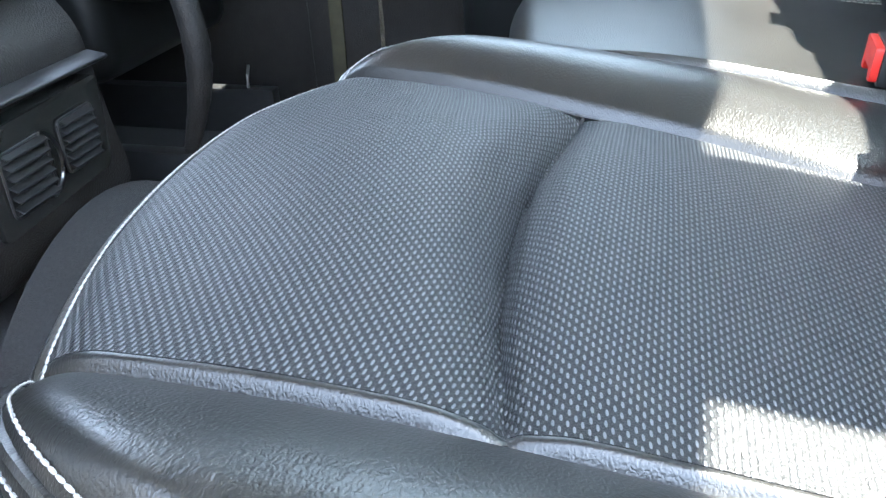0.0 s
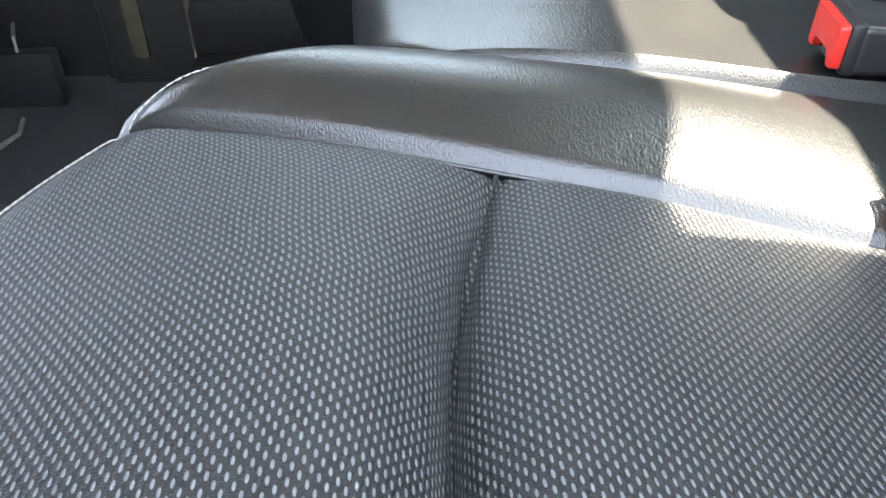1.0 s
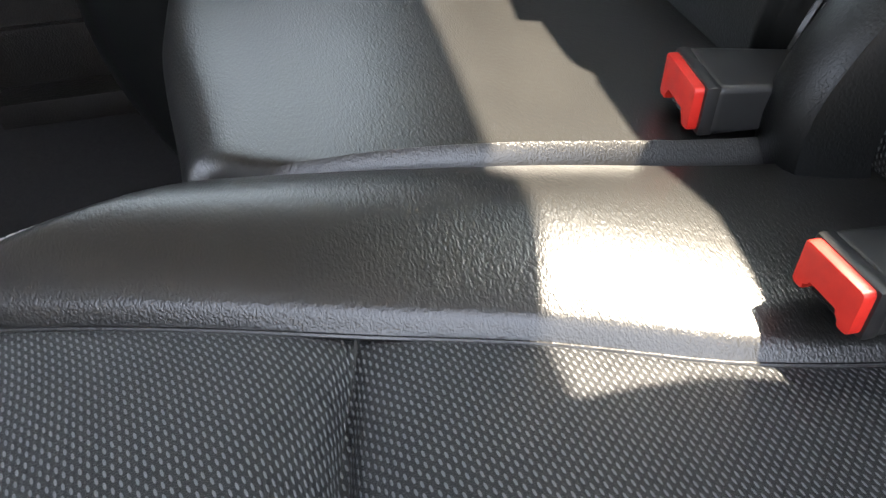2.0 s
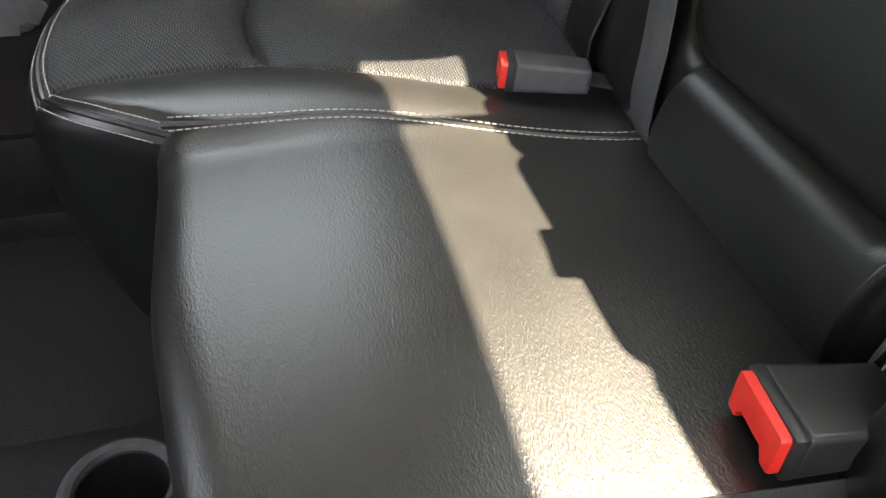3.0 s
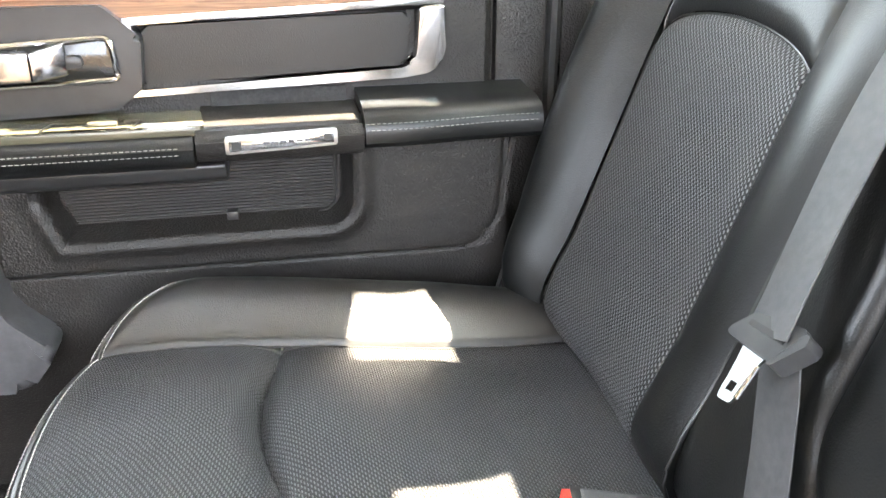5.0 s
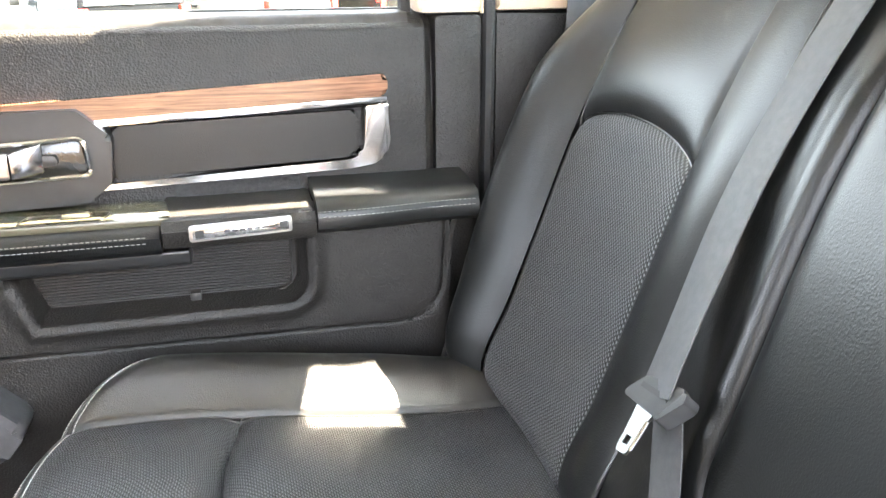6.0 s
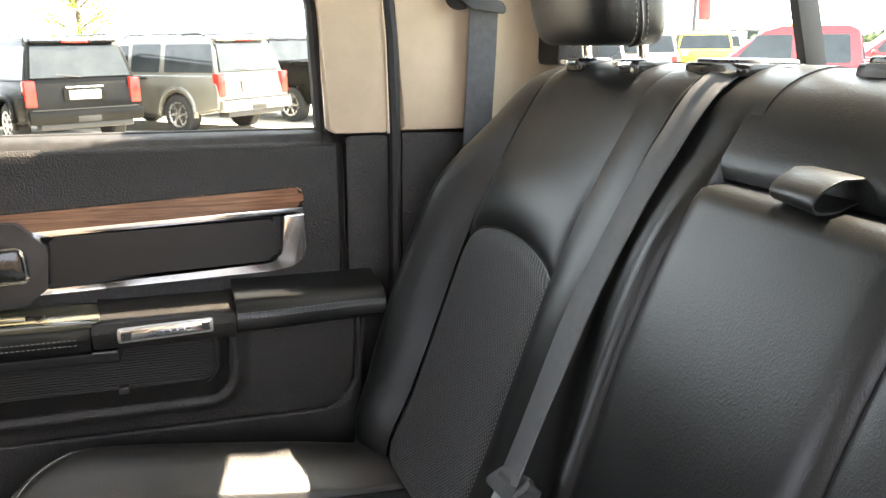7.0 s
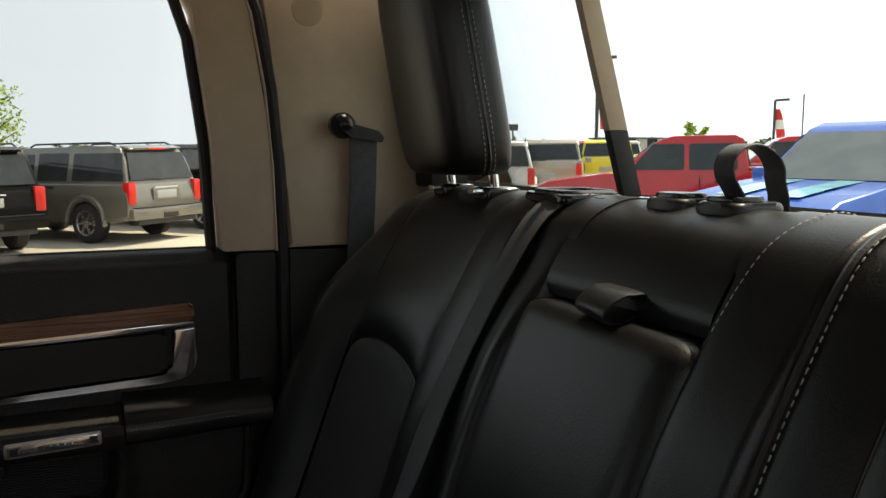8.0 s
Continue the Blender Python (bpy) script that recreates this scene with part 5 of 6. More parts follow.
single("floor_mat", prism(rounded([(-1.0, -0.70), (-0.34, -0.70), (-0.34, 0.70), (-1.0, 0.70)], 0.05), 0.0, 0.012, "z", 0.004), FLOOR_CARPET, "charcoal carpet mat on the rear floor", "floor mat")
hump = []
for x in np.linspace(-1.02, -0.30, 14):
    hump.append([(x, 0.04 + 0.26 * u, 0.008 + (0.075 + 0.060 * ease(-0.7, -1.03, x)) * math.cos(u * math.pi / 2) ** 0.7) for u in np.linspace(-1, 1, 17)])
single("floor_tunnel", shell(hump, 0.01), FLOOR_CARPET, "black carpeted floor tunnel", "floor", kind="structure")
single("storage_bin", box(-0.30, 0.30, -0.55, 0.60, 0.0, 0.125, 0.02), PLASTIC, "black under-seat storage base", "storage base", kind="structure")
ringp = [(-0.482 + 0.045 * math.cos(a), 0.052 + 0.045 * math.sin(a), 0.205) for a in np.linspace(0, 2 * math.pi, 33)[:-1]]
hold = thing("cup_holder", (-0.482, 0.052, 0.10), "black pull-out cup holder ring under the centre seat", "cup holder")
part("rim", tube(ringp, 0.007, 8, True), PLASTIC_GREY, hold)
part("cup", lathe([(0.040, 0.10), (0.044, 0.205), (0.041, 0.205), (0.037, 0.108), (0.0, 0.108)], (-0.482, 0.052, 0.0), "z", 28), PLASTIC_SMOOTH, hold)
part("arm", box(-0.44, -0.36, 0.02, 0.08, 0.12, 0.15, 0.006), PLASTIC_SMOOTH, hold)

# far wall ahead of the door: pillar and front door
single("pillar_front", prism(rounded([(-0.97, 0.0), (-0.805, 0.0), (-0.805, 0.86), (-0.85, 1.34), (-0.99, 1.34), (-0.97, 0.86)], 0.01), 0.765, 0.93, "y", 0.012, 3), PLASTIC, "black trim of the pillar between the doors", "pillar trim", kind="structure")
single("pillar_edge_trim", prism(rounded([(-0.915, 0.05), (-0.885, 0.05), (-0.880, 0.86), (-0.905, 0.86)], 0.006), 0.758, 0.772, "y", 0.004), OLIVE, "dull olive edging on the pillar between the doors", "pillar trim", kind="structure")
single("sill_plate", box(-0.80, 0.05, 0.70, 0.80, 0.0, 0.055, 0.012), PLASTIC, "dark plastic door sill plate", "sill", kind="structure")
single("seat_side_trim", prism(rounded([(-0.80, 0.36), (-0.70, 0.335), (-0.606, 0.330), (-0.568, 0.378), (-0.618, 0.428), (-0.634, 0.56), (-0.80, 0.62)], 0.016), 0.70, 0.765, "y", 0.015, 3), PLASTIC_GREY, "grey plastic trim at the foot of the door pillar", "pillar trim", kind="structure")
single("wall_far_front", box(-2.4, -0.97, 0.80, 0.93, -0.05, 0.86, 0.01), PLASTIC, "black front door inner wall", "wall", kind="structure")
single("dashboard", prism(rounded([(-2.4, 0.0), (-2.05, 0.0), (-2.02, 0.55), (-2.10, 0.82), (-2.4, 0.86)], 0.04), -0.8, 0.80, "y", 0.01), PLASTIC, "black dashboard ahead of the front seats", "dashboard", kind="structure")
single("wall_backing", box(-0.03, 0.36, 0.895, 0.93, -0.05, 1.34, 0.0), PLASTIC_SMOOTH, "black body side behind the pillar trims", "wall", kind="structure")
single("seat_corner_bracket", prism(rounded([(-0.048, 0.36), (-0.008, 0.36), (-0.028, 0.428)], 0.004), 0.712, 0.724, "y", 0.002), PLASTIC_GREY, "grey plastic corner bracket beside the backrest", "bracket")
single("wall_near_front", joined(box(-2.4, -1.02, -0.93, -0.86, -0.05, 0.86, 0.01), prism([(-1.10, 0.0), (-0.98, 0.0), (-0.98, 0.86), (-1.04, 1.34), (-1.16, 1.34), (-1.10, 0.86)], -0.90, -0.80)), PLASTIC, "black front door and pillar of the near side", "wall", kind="structure")

TAN_WALL = grained("tan_wall", (0.20, 0.155, 0.115), (0.27, 0.21, 0.16), 3.0, (0.7, 0.85), 80.0, 0.3, 0.002)
# plain unseen walls added where the camera comes from; they bound the near door's light
single("wall_near", box(-3.2, 2.4, -2.5, -2.4, GROUND_Z - 0.05, 0.92, 0.01), TAN_WALL, "unseen plain tan wall added beyond the open near door", "wall", kind="structure")
single("wall_near_door", box(-1.12, -1.04, -2.0, -0.93, -0.15, 1.30, 0.02), PLASTIC, "plain dark inner side of the opened near door", "wall", kind="structure")
single("wall_front_near", prism(rounded([(-1.20, 0.15), (-1.06, 0.15), (-0.96, 0.90), (-0.95, 1.20), (-1.06, 1.20), (-1.10, 0.90)], 0.03), -0.76, -0.16, "y", 0.02), LEATHER_SOFT, "unseen plain black partition added behind the driving place", "wall", kind="structure")

# ---- outdoors ----
GROUND = grained("pale_concrete", (0.40, 0.37, 0.31), (0.54, 0.50, 0.43), 0.35, (0.85, 0.95), 40.0, 0.3, 0.01)
SLOPE = 0.020


def lot(x):
    """Height of the gently sloping lot."""
    return GROUND_Z + SLOPE * x


TILT = Matrix.Rotation(-math.atan(SLOPE), 4, "Y")
ground = single("ground", box(-400, 900, -300, 900, -0.3, 0.0), GROUND, "pale concrete car lot reaching the horizon", "ground", kind="structure", base=(0, 0, 0))
ground.matrix_world = Matrix.Translation((0, 0, GROUND_Z)) @ TILT

TINT = grained("dark_car_glass", (0.02, 0.024, 0.026), (0.035, 0.04, 0.042), 3.0, (0.04, 0.08), 200.0, 0.0)
# windscreen glass; the pale base colour stands in for reflected sky
SCREEN = grained("sky_sheen_car_glass", (0.10, 0.115, 0.12), (0.14, 0.155, 0.16), 3.0, (0.03, 0.06), 200.0, 0.0, spec=1.0)
TYRE = grained("tyre_rubber", (0.018, 0.018, 0.018), (0.03, 0.03, 0.03), 20.0, (0.8, 0.9), 200.0, 0.3)
RIM = grained("alloy_rim", (0.5, 0.5, 0.5), (0.65, 0.65, 0.65), 20.0, (0.2, 0.35), 200.0, 0.05, metal=1.0)
TAIL = grained("red_lens", (0.55, 0.015, 0.01), (0.7, 0.03, 0.02), 20.0, (0.1, 0.2), 200.0, 0.0)
LAMP = grained("clear_lens", (0.7, 0.7, 0.68), (0.85, 0.85, 0.82), 20.0, (0.08, 0.15), 200.0, 0.0)
PLATE = grained("plate_grey", (0.32, 0.33, 0.34), (0.42, 0.43, 0.44), 30.0, (0.4, 0.5), 200.0, 0.0)


def paint(name, low, high, metal=0.0):
    m = grained(name, low, high, 2.0, (0.18, 0.3), 90.0, 0.0, metal=metal)
    bsdf(m).inputs["Coat Weight"].default_value = 0.8
    bsdf(m).inputs["Coat Roughness"].default_value = 0.05
    return m


PAINT_GREY = paint("grey_green_metallic", (0.15, 0.145, 0.12), (0.20, 0.19, 0.16), 0.3)
PAINT_BLACK = paint("black_paint", (0.005, 0.0048, 0.004), (0.009, 0.0085, 0.007))
bsdf(PAINT_BLACK).inputs["Coat Weight"].default_value = 0.0
bsdf(PAINT_BLACK).inputs["Specular IOR Level"].default_value = 0.15
PAINT_RED = paint("red_paint", (0.42, 0.008, 0.010), (0.50, 0.014, 0.014))
PAINT_BLUE = paint("blue_metallic", (0.012, 0.075, 0.40), (0.02, 0.11, 0.50), 0.1)
bsdf(PAINT_BLUE).inputs["Coat Weight"].default_value = 0.3
PAINT_YELLOW = paint("yellow_paint", (0.75, 0.62, 0.02), (0.85, 0.72, 0.04))
PAINT_TAN = paint("tan_metallic", (0.36, 0.31, 0.24), (0.44, 0.38, 0.3), 0.4)
PAINT_WHITE = paint("white_paint", (0.72, 0.72, 0.70), (0.82, 0.82, 0.80))
STRIPE = paint("pale_blue_stripe", (0.10, 0.42, 0.62), (0.16, 0.52, 0.7))


def slab(poly, half, bevel, taper=0.0, z_ref=0.0, z_span=1.0, segs=3):
    """A side outline (x along the car, z) given width, its upper part drawn in by taper."""
    bm = prism(poly, -half, half, "y", bevel, segs)
    if taper:
        for v in bm.verts:
            k = max(0.0, (v.co.z - z_ref) / z_span)
            v.co.y *= 1 - taper * k
    return bm


def wheel(owner, x, y, r, w, side):
    ty = part("wheel", lathe([(r * 0.62, -w / 2), (r * 0.9, -w / 2), (r, -w * 0.36), (r, w * 0.36), (r * 0.9, w / 2), (r * 0.62, w / 2)], (x, y, r), "y", 28), TYRE, owner, "black tyre on an alloy wheel")
    d = side * w * 0.46
    part("rim", lathe([(0.0, 0.02 * side), (r * 0.18, 0.02 * side), (r * 0.22, -0.005 * side), (r * 0.5, -0.02 * side), (r * 0.56, 0.025 * side), (r * 0.64, 0.025 * side), (r * 0.64, -0.06 * side)], (x, y + d, r), "y", 28), RIM, ty)
    for k in range(6):
        a = 2 * math.pi * k / 6
        sp = box(r * 0.12, r * 0.58, -0.012, 0.012, -r * 0.075, r * 0.075, 0.006)
        sp.transform(Matrix.Translation((x, y + d + side * 0.012, r)) @ Matrix.Rotation(a, 4, "Y"))
        part("spoke", sp, RIM, ty)


def vehicle(name, kind, mat, at, yaw, label, group, scale=1.0, stripe=False):
    """A parked car built along +x (its front), turned to yaw degrees, standing on the lot."""
    ob = thing(name, (0, 0, 0), label, "car", group)
    W = 1.0
    R = 0.40
    if kind == "suv":
        L0, L1 = -2.62, 2.58
        body = [(L0 + 0.02, 0.52), (L0, 0.80), (L0 + 0.05, 1.10), (L0 + 0.10, 1.18), (1.05, 1.16), (1.55, 1.12), (2.35, 1.02), (L1, 0.85), (L1 + 0.02, 0.50), (2.45, 0.34), (2.12, 0.34)]
        ax_r, ax_f = -1.45, 1.55
        green = [(L0 + 0.08, 1.15), (L0 + 0.22, 1.62), (L0 + 0.36, 1.84), (L0 + 0.6, 1.90), (0.35, 1.88), (0.62, 1.80), (1.25, 1.14)]
        roof_z, taper = 1.90, 0.17
    else:
        L0, L1 = -2.95, 2.90
        body = [(L0 + 0.02, 0.58), (L0, 0.90), (L0 + 0.02, 1.30), (-0.98, 1.28), (1.25, 1.26), (1.6, 1.24), (2.55, 1.12), (L1 - 0.04, 0.98), (L1, 0.55), (2.75, 0.40), (2.3, 0.40)]
        ax_r, ax_f = -1.75, 1.90
        green = [(-1.02, 1.24), (-0.92, 1.84), (-0.78, 1.93), (0.30, 1.92), (0.55, 1.84), (1.32, 1.24)]
        roof_z, taper = 1.93, 0.16
    lowline = []
    for ax in (ax_f, ax_r):
        for k in range(9):
            a = math.pi * k / 8
            lowline.append((ax + (R + 0.10) * math.cos(a), 0.40 + (R + 0.10) * math.sin(a) * 0.98))
    body = body + [(ax_f + R + 0.12, 0.36)] + lowline[:9] + [(ax_f - R - 0.12, 0.34), (ax_r + R + 0.12, 0.34)] + lowline[9:] + [(ax_r - R - 0.12, 0.40)]
    shell_b = slab(body, W, 0.05, 0.05, 0.9, 0.5)
    bd = part("body", shell_b, mat, ob)
    part("cabin", slab(green, W * 0.95, 0.04, taper, 1.15, roof_z - 1.15), mat, ob)
    # dark side and end glass, set just proud of the cabin
    def pane_pts(x0, x1, z0, z1, lean0=0.0, lean1=0.0):
        return [(x0, z0), (x1, z0), (x1 + lean1, z1), (x0 + lean0, z1)]
    if kind == "suv":
        panes = [pane_pts(-2.44, -1.08, 1.22, 1.76, 0.10, 0.0), pane_pts(-0.94, -0.10, 1.22, 1.77), pane_pts(0.02, 0.92, 1.22, 1.75, 0.0, -0.36)]
    else:
        panes = [pane_pts(-0.82, 0.02, 1.31, 1.78, 0.05, 0.0), pane_pts(0.10, 1.05, 1.31, 1.78, 0.0, -0.40)]
    for sgn in (-1, 1):
        for pp in panes:
            g = bmesh.new()
            quad = []
            for d in (0.006, -0.02):
                quad.append([g.verts.new((x, sgn * (W * 0.95 * (1 - taper * (z - 1.15) / (roof_z - 1.15)) + d), z)) for x, z in rounded(pp, 0.05, 3)])
            n = len(quad[0])
            g.faces.new(quad[0])
            g.faces.new(quad[1][::-1])
            for i in range(n):
                g.faces.new((quad[0][i], quad[1][i], quad[1][(i + 1) % n], quad[0][(i + 1) % n]))
            part("side_window", g, TINT, ob)
        if kind == "suv":
            arch_pts = [(ax_r + (R + 0.12) * math.cos(a), sgn * (W + 0.008), 0.40 + (R + 0.12) * math.sin(a)) for a in np.linspace(-0.1, math.pi + 0.1, 15)]
            part("wheel_arch", tube(arch_pts, 0.05, 6), mat, ob)
            part("roof_rail", tube([(-2.1, sgn * 0.74, 1.90), (-1.95, sgn * 0.74, 1.96), (0.1, sgn * 0.74, 1.95), (0.25, sgn * 0.74, 1.89)], 0.02, 6), PLASTIC_SMOOTH, ob)
        part("mirror", box(0.95, 1.12, min(sgn * 1.0, sgn * 1.2), max(sgn * 1.0, sgn * 1.2), 1.2, 1.38, 0.04), PLASTIC_SMOOTH if kind == "suv" else mat, ob)
        for ax in (ax_r, ax_f):
            wheel(ob, ax, sgn * 0.86, R, 0.27, sgn)
        part("sill", box(ax_r + 0.55, ax_f - 0.55, min(sgn * 0.9, sgn * 1.0), max(sgn * 0.9, sgn * 1.0), 0.33, 0.44, 0.03), PLASTIC_SMOOTH, ob)
        zt = 1.30 if kind != "suv" else 1.22
        part("tail_lamp", box(L0 - 0.012, L0 + 0.16, min(sgn * 0.80, sgn * 0.985), max(sgn * 0.80, sgn * 0.985), zt - 0.46, zt - 0.02, 0.03), TAIL, ob, "red tail lamp")
        part("headlamp", box(L1 - 0.26, L1 + 0.012, min(sgn * 0.62, sgn * 0.99), max(sgn * 0.62, sgn * 0.99), 0.84, 1.02, 0.03), LAMP, ob, "clear headlamp")
        part("door_handle", box(-0.62, -0.42, min(sgn * 0.985, sgn * 1.02), max(sgn * 0.985, sgn * 1.02), 1.08, 1.12, 0.01), PLASTIC_SMOOTH, ob)
        part("door_gap", box(-0.175, -0.165, min(sgn * 0.98, sgn * 1.003), max(sgn * 0.98, sgn * 1.003), 0.50, 1.20), RUBBER, ob)
    part("bumper", box(L0 - 0.10, L0 + 0.12, -0.98, 0.98, 0.46, 0.70, 0.05), mat if kind == "suv" else RIM, ob)
    part("front_bumper", box(L1 - 0.10, L1 + 0.08, -0.98, 0.98, 0.46, 0.72, 0.05), mat, ob)
    part("grille", box(L1 - 0.05, L1 + 0.02, -0.58, 0.58, 0.74, 1.02, 0.02), PLASTIC_SMOOTH, ob)
    part("number_plate", box(L0 - 0.022, L0 + 0.03, -0.27, 0.27, 0.86, 1.02, 0.01), PLATE, ob, "plain grey plate panel")
    # glass at the ends of the cabin
    ends = [((L0 + 0.105, 1.24), (L0 + 0.285, 1.76)), ((1.10, 1.22), (0.66, 1.74))] if kind == "suv" else [((-0.985, 1.36), (-0.91, 1.80)), ((1.29, 1.265), (0.62, 1.80))]
    for i, ((xa, za), (xb, zb)) in enumerate(ends):
        sg = -1 if i == 0 else 1
        g = bmesh.new()
        qa = []
        for d in (0.045, -0.02):
            row = []
            for x, z, y in ((xa, za, -0.85), (xa, za, 0.85), (xb, zb, 0.74), (xb, zb, -0.74)):
                row.append(g.verts.new((x + sg * d, y, z)))
            qa.append(row)
        g.faces.new(qa[0])
        g.faces.new(qa[1][::-1])
        for k in range(4):
            g.faces.new((qa[0][k], qa[1][k], qa[1][(k + 1) % 4], qa[0][(k + 1) % 4]))
        part("rear_window" if i == 0 else "windscreen", g, TINT if i == 0 else SCREEN, ob, smooth=False)
    if kind == "suv":
        part("bumper_step", box(L0 - 0.104, L0 + 0.02, -0.90, 0.90, 0.698, 0.712, 0.004), PLASTIC_SMOOTH, ob)
        part("valance", box(L0 - 0.03, L0 + 0.25, -0.80, 0.80, 0.36, 0.47, 0.03), PLASTIC_SMOOTH, ob)
        part("plate_recess", box(L0 - 0.012, L0 + 0.03, -0.36, 0.36, 0.82, 1.065, 0.015), mat, ob)
        part("wiper", tube([(L0 + 0.055, 0.02, 1.235), (L0 + 0.075, 0.42, 1.285)], 0.012, 6), RUBBER, ob)
        part("spoiler", prism([(L0 + 0.20, 1.85), (L0 + 0.23, 1.815), (L0 + 0.42, 1.86), (L0 + 0.42, 1.905)], -0.72, 0.72, "y", 0.01), mat, ob)
        part("spoiler_lamp", box(L0 + 0.185, L0 + 0.24, -0.22, 0.22, 1.815, 1.85, 0.008), TAIL, ob)
        part("hitch", box(L0 - 0.115, L0 - 0.06, -0.2, 0.2, 0.48, 0.58, 0.01), RUBBER, ob)
        part("tailgate_trim", box(L0 - 0.015, L0 + 0.04, -0.32, 0.32, 1.06, 1.09, 0.01), CHROME, ob)
    else:
        part("bed_floor", box(L0 + 0.1, -1.05, -0.85, 0.85, 1.262, 1.318, 0.0), RUBBER, ob, smooth=False)
        for y0, y1 in ((-0.98, -0.86), (0.86, 0.98)):
            part("bed_rail", box(L0 + 0.03, -1.03, y0, y1, 1.27, 1.36, 0.02), mat, ob)
        part("tailgate", box(L0 - 0.01, L0 + 0.08, -0.86, 0.86, 0.80, 1.35, 0.02), mat, ob)
    if stripe:
        for y0 in (-0.52, 0.20):
            bmz = bmesh.new()
            q = []
            for dz in (0.018, -0.01):
                q.append([bmz.verts.new((x, y, z + dz)) for x, z in ((1.45, 1.245), (2.0, 1.195), (2.55, 1.122)) for y in (y0, y0 + 0.32)])
            for a, b, c, d in ((0, 1, 3, 2), (2, 3, 5, 4)):
                bmz.faces.new([q[0][i] for i in (a, b, c, d)])
                bmz.faces.new([q[1][i] for i in (d, c, b, a)])
            part("stripe", bmz, STRIPE, ob, "pale blue bonnet stripe", smooth=False)
    ob.matrix_world = Matrix.Translation((at[0], at[1], lot(at[0]))) @ TILT @ Matrix.Rotation(radians(yaw), 4, "Z") @ Matrix.Scale(scale, 4)
    return ob


def heading(fx, fy):
    return math.degrees(math.atan2(fy, fx))


# row beside the far window: rear axle line positions and headings
def park_by_rear(name, kind, mat, wheel_xy, f, label, group, side=1, **more):
    """side +1: the left rear wheel stands at wheel_xy; f: the way the car faces."""
    f = Vector(f).normalized()
    left = Vector((-f.y, f.x))
    c = Vector(wheel_xy) - left * 0.86 * side + f * (1.45 if kind == "suv" else 1.75)
    return vehicle(name, kind, mat, c, heading(f.x, f.y), label, group, **more)


park_by_rear("suv", "suv", PAINT_GREY, (-0.05, 17.0), (-0.66, 0.75), "grey-green metallic parked SUV seen from behind", "parked SUVs")
park_by_rear("suv", "suv", PAINT_BLACK, (-1.38, 16.7), (-0.42, 0.91), "black parked SUV with chrome tailgate strip", "parked SUVs", side=-1)
park_by_rear("suv", "suv", PAINT_BLACK, (-4.2, 15.6), (-0.42, 0.91), "dark parked SUV at the end of the row", "parked SUVs", side=-1)
park_by_rear("pickup_truck", "pickup", PAINT_BLACK, (2.4, 18.6), (-0.62, 0.78), "black parked pickup truck behind the grey SUV", "parked pickups")
EYE = Vector((-0.245, -0.517))


def along(way, d):
    return EYE + Vector(way).normalized() * d


vehicle("pickup_truck", "pickup", PAINT_RED, along((0.653, 0.757), 16.3), 140.0, "bright red parked pickup truck seen from its side", "parked pickups")
vehicle("pickup_truck", "pickup", PAINT_RED, along((0.735, 0.678), 25.0), 140.0, "red parked pickup truck behind the first", "parked pickups")
vehicle("pickup_truck", "pickup", PAINT_BLUE, along((0.799, 0.602), 12.0), 187.0, "blue parked pickup truck with pale bonnet stripes", "parked pickups", scale=1.06, stripe=True)
far_row = [("suv", PAINT_WHITE, (0.470, 0.883), 24.0, 60, "white parked SUV in the far row"), ("pickup", PAINT_BLACK, (0.492, 0.871), 27.0, 55, "black parked pickup in the far row"),
           ("suv", PAINT_YELLOW, (0.522, 0.853), 33.0, 55, "yellow parked SUV in the far row"), ("pickup", PAINT_TAN, (0.524, 0.852), 25.5, 55, "tan parked pickup in the far row"),
           ("pickup", PAINT_RED, (0.548, 0.836), 38.0, 55, "red parked pickup in the far row"), ("pickup", PAINT_YELLOW, (0.578, 0.816), 31.0, 55, "yellow parked pickup in the far row"),
           ("suv", PAINT_WHITE, (0.590, 0.807), 40.0, 55, "white parked SUV in the back row"), ("suv", PAINT_WHITE, (0.42, 0.907), 33.0, 60, "white parked SUV in the back row")]
for kind, mat, way, d, yaw, label in far_row:
    vehicle("suv" if kind == "suv" else "pickup_truck", kind, mat, along(way, d), yaw, label, "far parked cars")

# ---- lamp posts with banners ----
POLE = grained("dark_pole", (0.03, 0.03, 0.032), (0.05, 0.05, 0.052), 20.0, (0.4, 0.5), 200.0, 0.0)
FLAG_R = grained("red_banner", (0.6, 0.03, 0.03), (0.7, 0.05, 0.04), 6.0, (0.7, 0.8), 200.0, 0.0)
FLAG_W = grained("white_banner", (0.72, 0.7, 0.68), (0.82, 0.8, 0.78), 6.0, (0.7, 0.8), 200.0, 0.0)


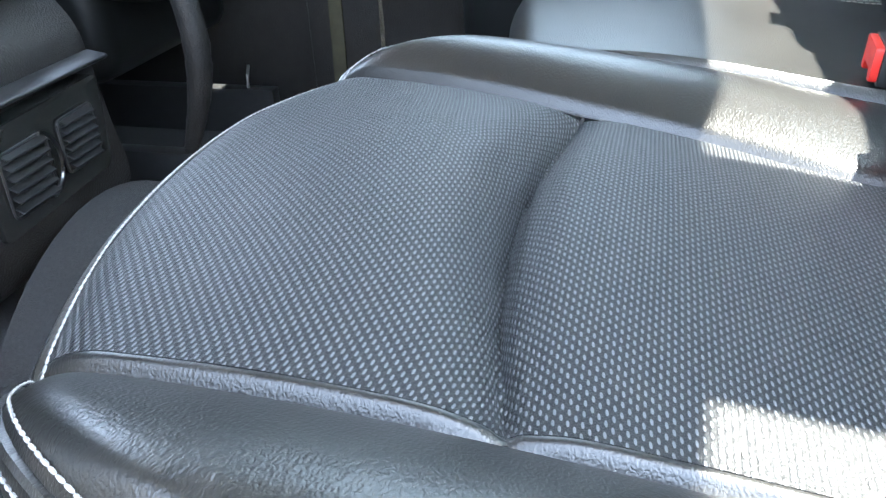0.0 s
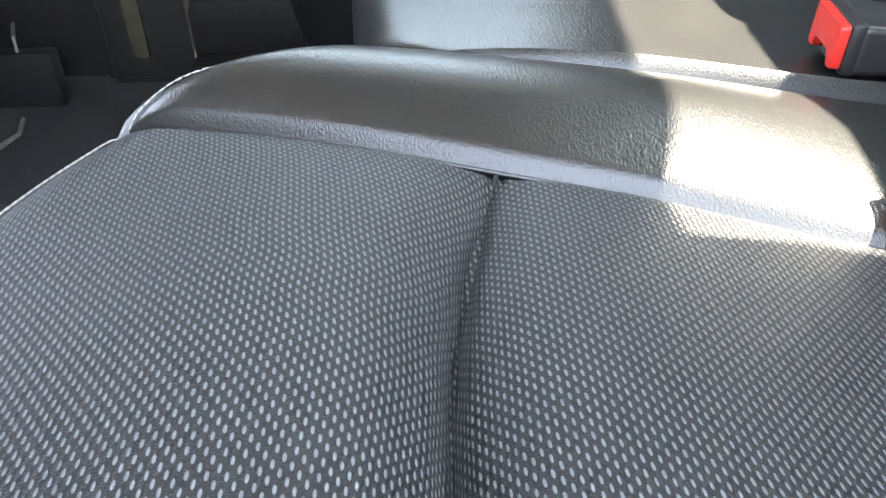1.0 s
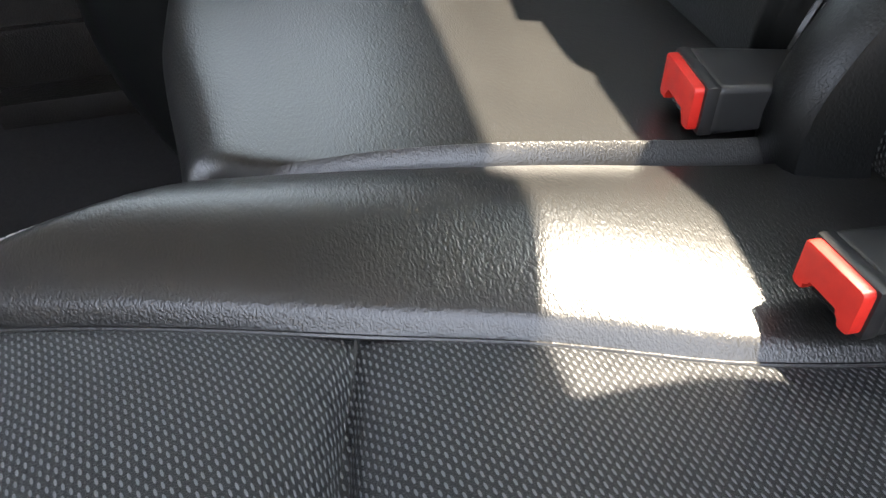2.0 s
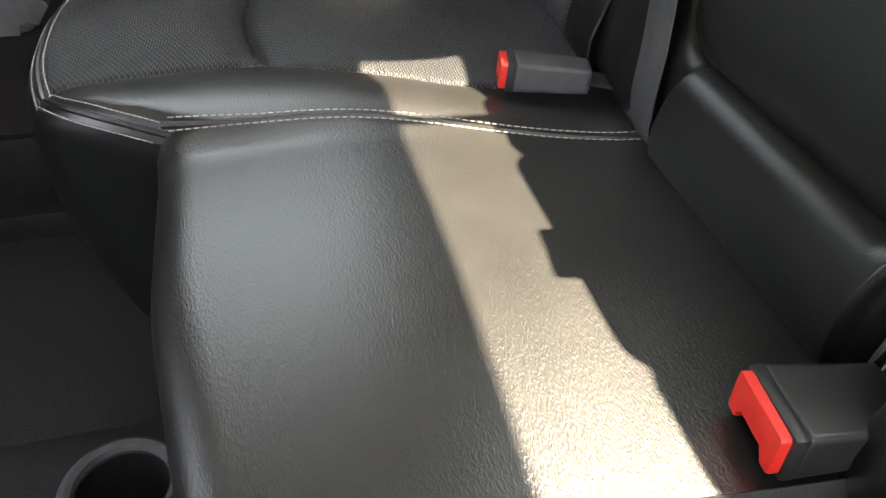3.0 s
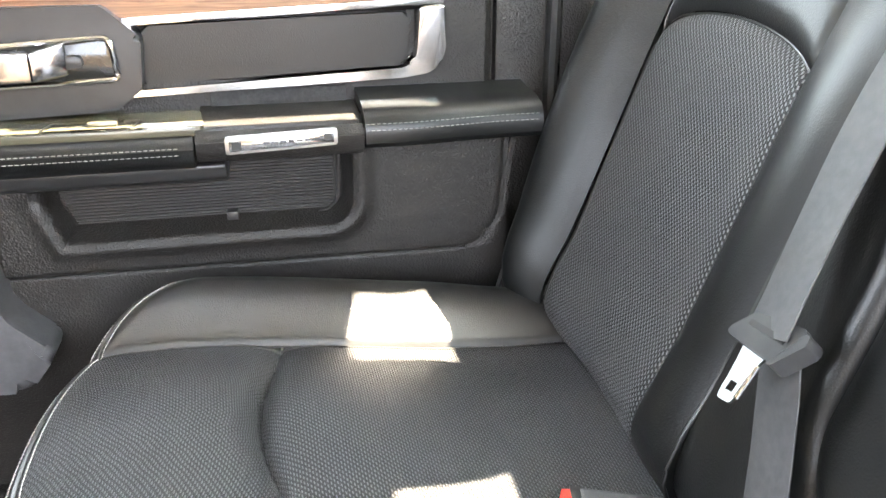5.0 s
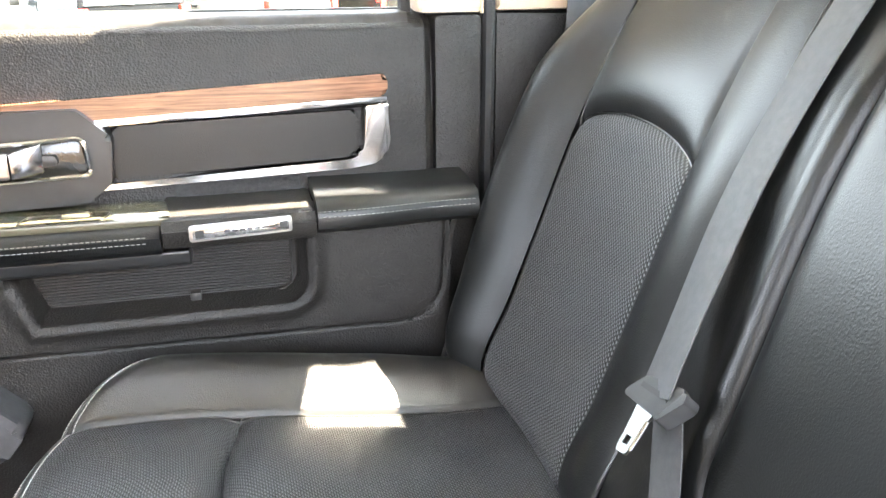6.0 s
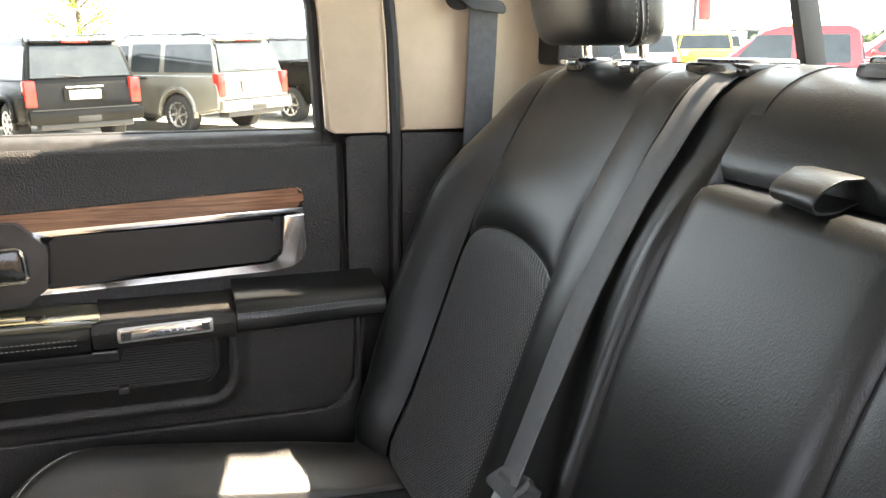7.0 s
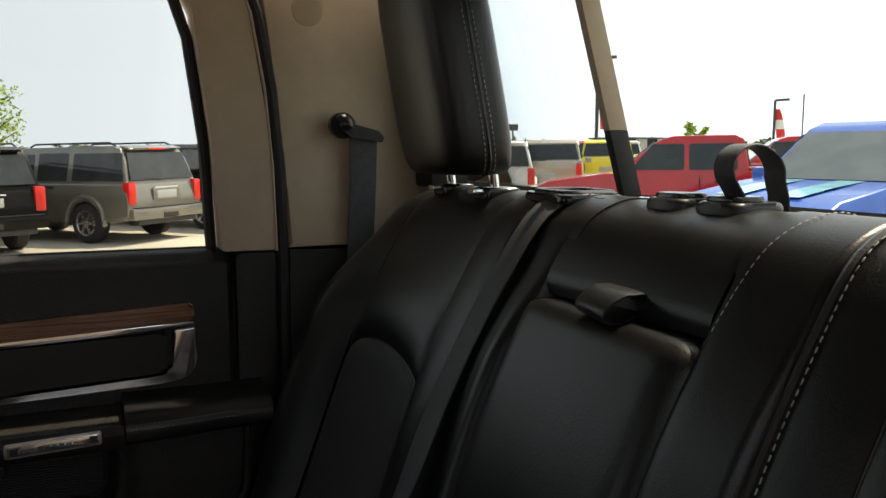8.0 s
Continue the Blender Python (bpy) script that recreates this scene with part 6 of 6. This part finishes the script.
def lamp_post(way, d, h, banner=True):
    p = along(way, d)
    ob = thing("street_lamp", (p.x, p.y, lot(p.x)), "dark street lamp post with a red and white banner" if banner else "slim dark utility pole in the distance", "lamp post", "lot lamp posts")
    z0 = lot(p.x)
    s = Vector((Vector(way).normalized().y, -Vector(way).normalized().x))
    part("pole", tube([(p.x, p.y, z0), (p.x, p.y, z0 + h)], 0.09, 10), POLE, ob)
    if banner:
        part("lamp_head", tube([(p.x, p.y, z0 + h), (p.x + s.x * 0.9, p.y + s.y * 0.9, z0 + h + 0.05)], 0.09, 8), POLE, ob)
        for k, (a, b, mat) in enumerate(((0.10, 0.36, FLAG_R), (0.36, 0.58, FLAG_W), (0.58, 0.86, FLAG_R))):
            g = []
            for i in range(7):
                u = i / 6
                row = []
                for j in range(6):
                    v = a + (b - a) * j / 5
                    wdt = 0.10 + 0.55 * min(1, v * 1.3)
                    off = 0.12 + u * wdt
                    row.append((p.x + s.x * off, p.y + s.y * off + 0.12 * math.sin(3 * u + 5 * v), z0 + h - 0.3 - v * h * 0.62))
                g.append(row)
            part("banner", shell(g, 0.01), mat, ob)
    return ob


lamp_post((0.567, 0.824), 42.0, 6.0)
lamp_post((0.718, 0.697), 60.0, 4.5)
lamp_post((0.803, 0.596), 62.0, 4.3)
lamp_post((0.7375, 0.675), 110.0, 7.4, False)
lamp_post((0.455, 0.890), 120.0, 8.0, False)

# ---- trees ----
BARK = grained("bark", (0.06, 0.045, 0.03), (0.12, 0.09, 0.06), 8.0, (0.9, 1.0), 60.0, 0.8, 0.01)
LEAF = grained("leaf_green", (0.20, 0.32, 0.04), (0.36, 0.48, 0.08), 1.5, (0.5, 0.65), 60.0, 0.1)
LEAF_FAR = grained("far_leaf_green", (0.10, 0.13, 0.06), (0.16, 0.19, 0.10), 0.5, (0.7, 0.8), 60.0, 0.1)


def leaves(centres, n, size, rnd, mat_spread):
    verts, faces = [], []
    for c, r in centres:
        for _ in range(n):
            d = Vector((rnd.gauss(0, 1), rnd.gauss(0, 1), rnd.gauss(0, 1))).normalized() * r * rnd.random() ** 0.5
            p = Vector(c) + d
            a = Vector((rnd.gauss(0, 1), rnd.gauss(0, 1), rnd.gauss(0, 0.6))).normalized() * size * rnd.uniform(0.6, 1.3)
            b = a.cross(Vector((rnd.gauss(0, 1), rnd.gauss(0, 1), rnd.gauss(0, 1)))).normalized() * size * 0.45
            k = len(verts)
            verts += [p - a, p + b, p + a, p - b, p + a.cross(b).normalized() * 0.01 * size]
            faces += [(k, k + 1, k + 2, k + 3)]
    me = bpy.data.meshes.new("tmp")
    me.from_pydata(verts, [], faces)
    bm = bmesh.new()
    bm.from_mesh(me)
    bpy.data.meshes.remove(me)
    return bm


def tree(way, d, h, crown, seed, n=60, size=0.14):
    rnd = random.Random(seed)
    p = along(way, d)
    ob = thing("tree", (p.x, p.y, lot(p.x)), "young green tree with open uneven crown", "tree", "trees")
    z0 = lot(p.x)
    trunk = [(p.x + 0.1 * math.sin(k), p.y, z0 + h * 0.85 * k / 6) for k in range(7)]
    part("trunk", tube(trunk, [0.12 * (1 - k / 7.5) for k in range(7)], 8), BARK, ob)
    cl, limbs = [], []
    for k in range(crown):
        t = 0.35 + 0.62 * k / crown
        a = k * 2.4
        reach = (1.0 - t) * h * 0.42 + 0.25
        q = Vector((p.x + reach * math.cos(a), p.y + reach * math.sin(a), z0 + h * (t + 0.08)))
        limbs.append(tube([(p.x, p.y, z0 + h * t * 0.9), tuple(q)], [0.035, 0.012], 5))
        for u in (0.5, 0.8, 1.05):
            c = Vector((p.x, p.y, z0 + h * t * 0.9)).lerp(q, u)
            cl.append((c, 0.22 * h / 4 + 0.16 * rnd.random()))
    part("limbs", joined(*limbs), BARK, ob)
    part("crown", leaves(cl, n, size, rnd, 0), LEAF, ob, smooth=False)
    return ob


tree((-0.088, 0.996), 27.0, 4.1, 12, 3, 42, 0.075)
tree((-0.20, 0.980), 33.0, 3.4, 10, 5, 42, 0.08)
tree((0.6560, 0.7547), 45.0, 2.7, 7, 8, 26, 0.17)
rnd = random.Random(11)
cl = []
for k in range(150):
    a = -0.25 + 1.35 * k / 150 + rnd.uniform(-0.01, 0.01)
    d = rnd.uniform(150, 190)
    q = EYE + Vector((math.sin(a), math.cos(a))) * d
    hh = rnd.uniform(0.7, 1.9)
    cl.append(((q.x, q.y, lot(q.x) + hh * 0.7), hh))
tagged(single("far_trees", leaves(cl, 55, 0.9, rnd, 0), LEAF_FAR, "low line of distant green trees", "trees", kind="stuff", base=(60, 140, GROUND_Z), smooth=False))
BRICK = grained("far_building", (0.45, 0.42, 0.38), (0.55, 0.52, 0.48), 0.3, (0.8, 0.9), 10.0, 0.1)
for way, d, w, h in (((0.62, 0.78), 170.0, 24.0, 2.4), ((0.80, 0.60), 150.0, 18.0, 2.5)):
    q = along(way, d)
    zq = lot(q.x)
    hb = thing("far_building", (q.x, q.y, zq), "low pale commercial building in the distance", "building", "far buildings")
    part("wall", box(q.x - w / 2, q.x + w / 2, q.y - 5, q.y + 5, zq, zq + h, 0.05), BRICK, hb)
    part("roof", box(q.x - w / 2 - 0.4, q.x + w / 2 + 0.4, q.y - 5.4, q.y + 5.4, zq + h, zq + h + 0.3, 0.05), PLASTIC_GREY, hb)
    for k in range(5):
        xx = q.x - w / 2 + (k + 0.5) * w / 5
        part("window", box(xx - 1.2, xx + 1.2, q.y - 5.06, q.y - 4.95, zq + 0.9, zq + 2.4), TINT, hb)
sg = along((0.482, 0.876), 130.0)
zq = lot(sg.x)
sign = thing("road_sign", (sg.x, sg.y, zq), "dark panel sign on a post in the distance", "sign")
part("post", tube([(sg.x, sg.y, zq), (sg.x, sg.y, zq + 4.2)], 0.12, 8), POLE, sign)
part("panel", box(sg.x - 0.9, sg.x + 0.9, sg.y - 0.1, sg.y + 0.1, zq + 4.0, zq + 5.0, 0.03), POLE, sign)
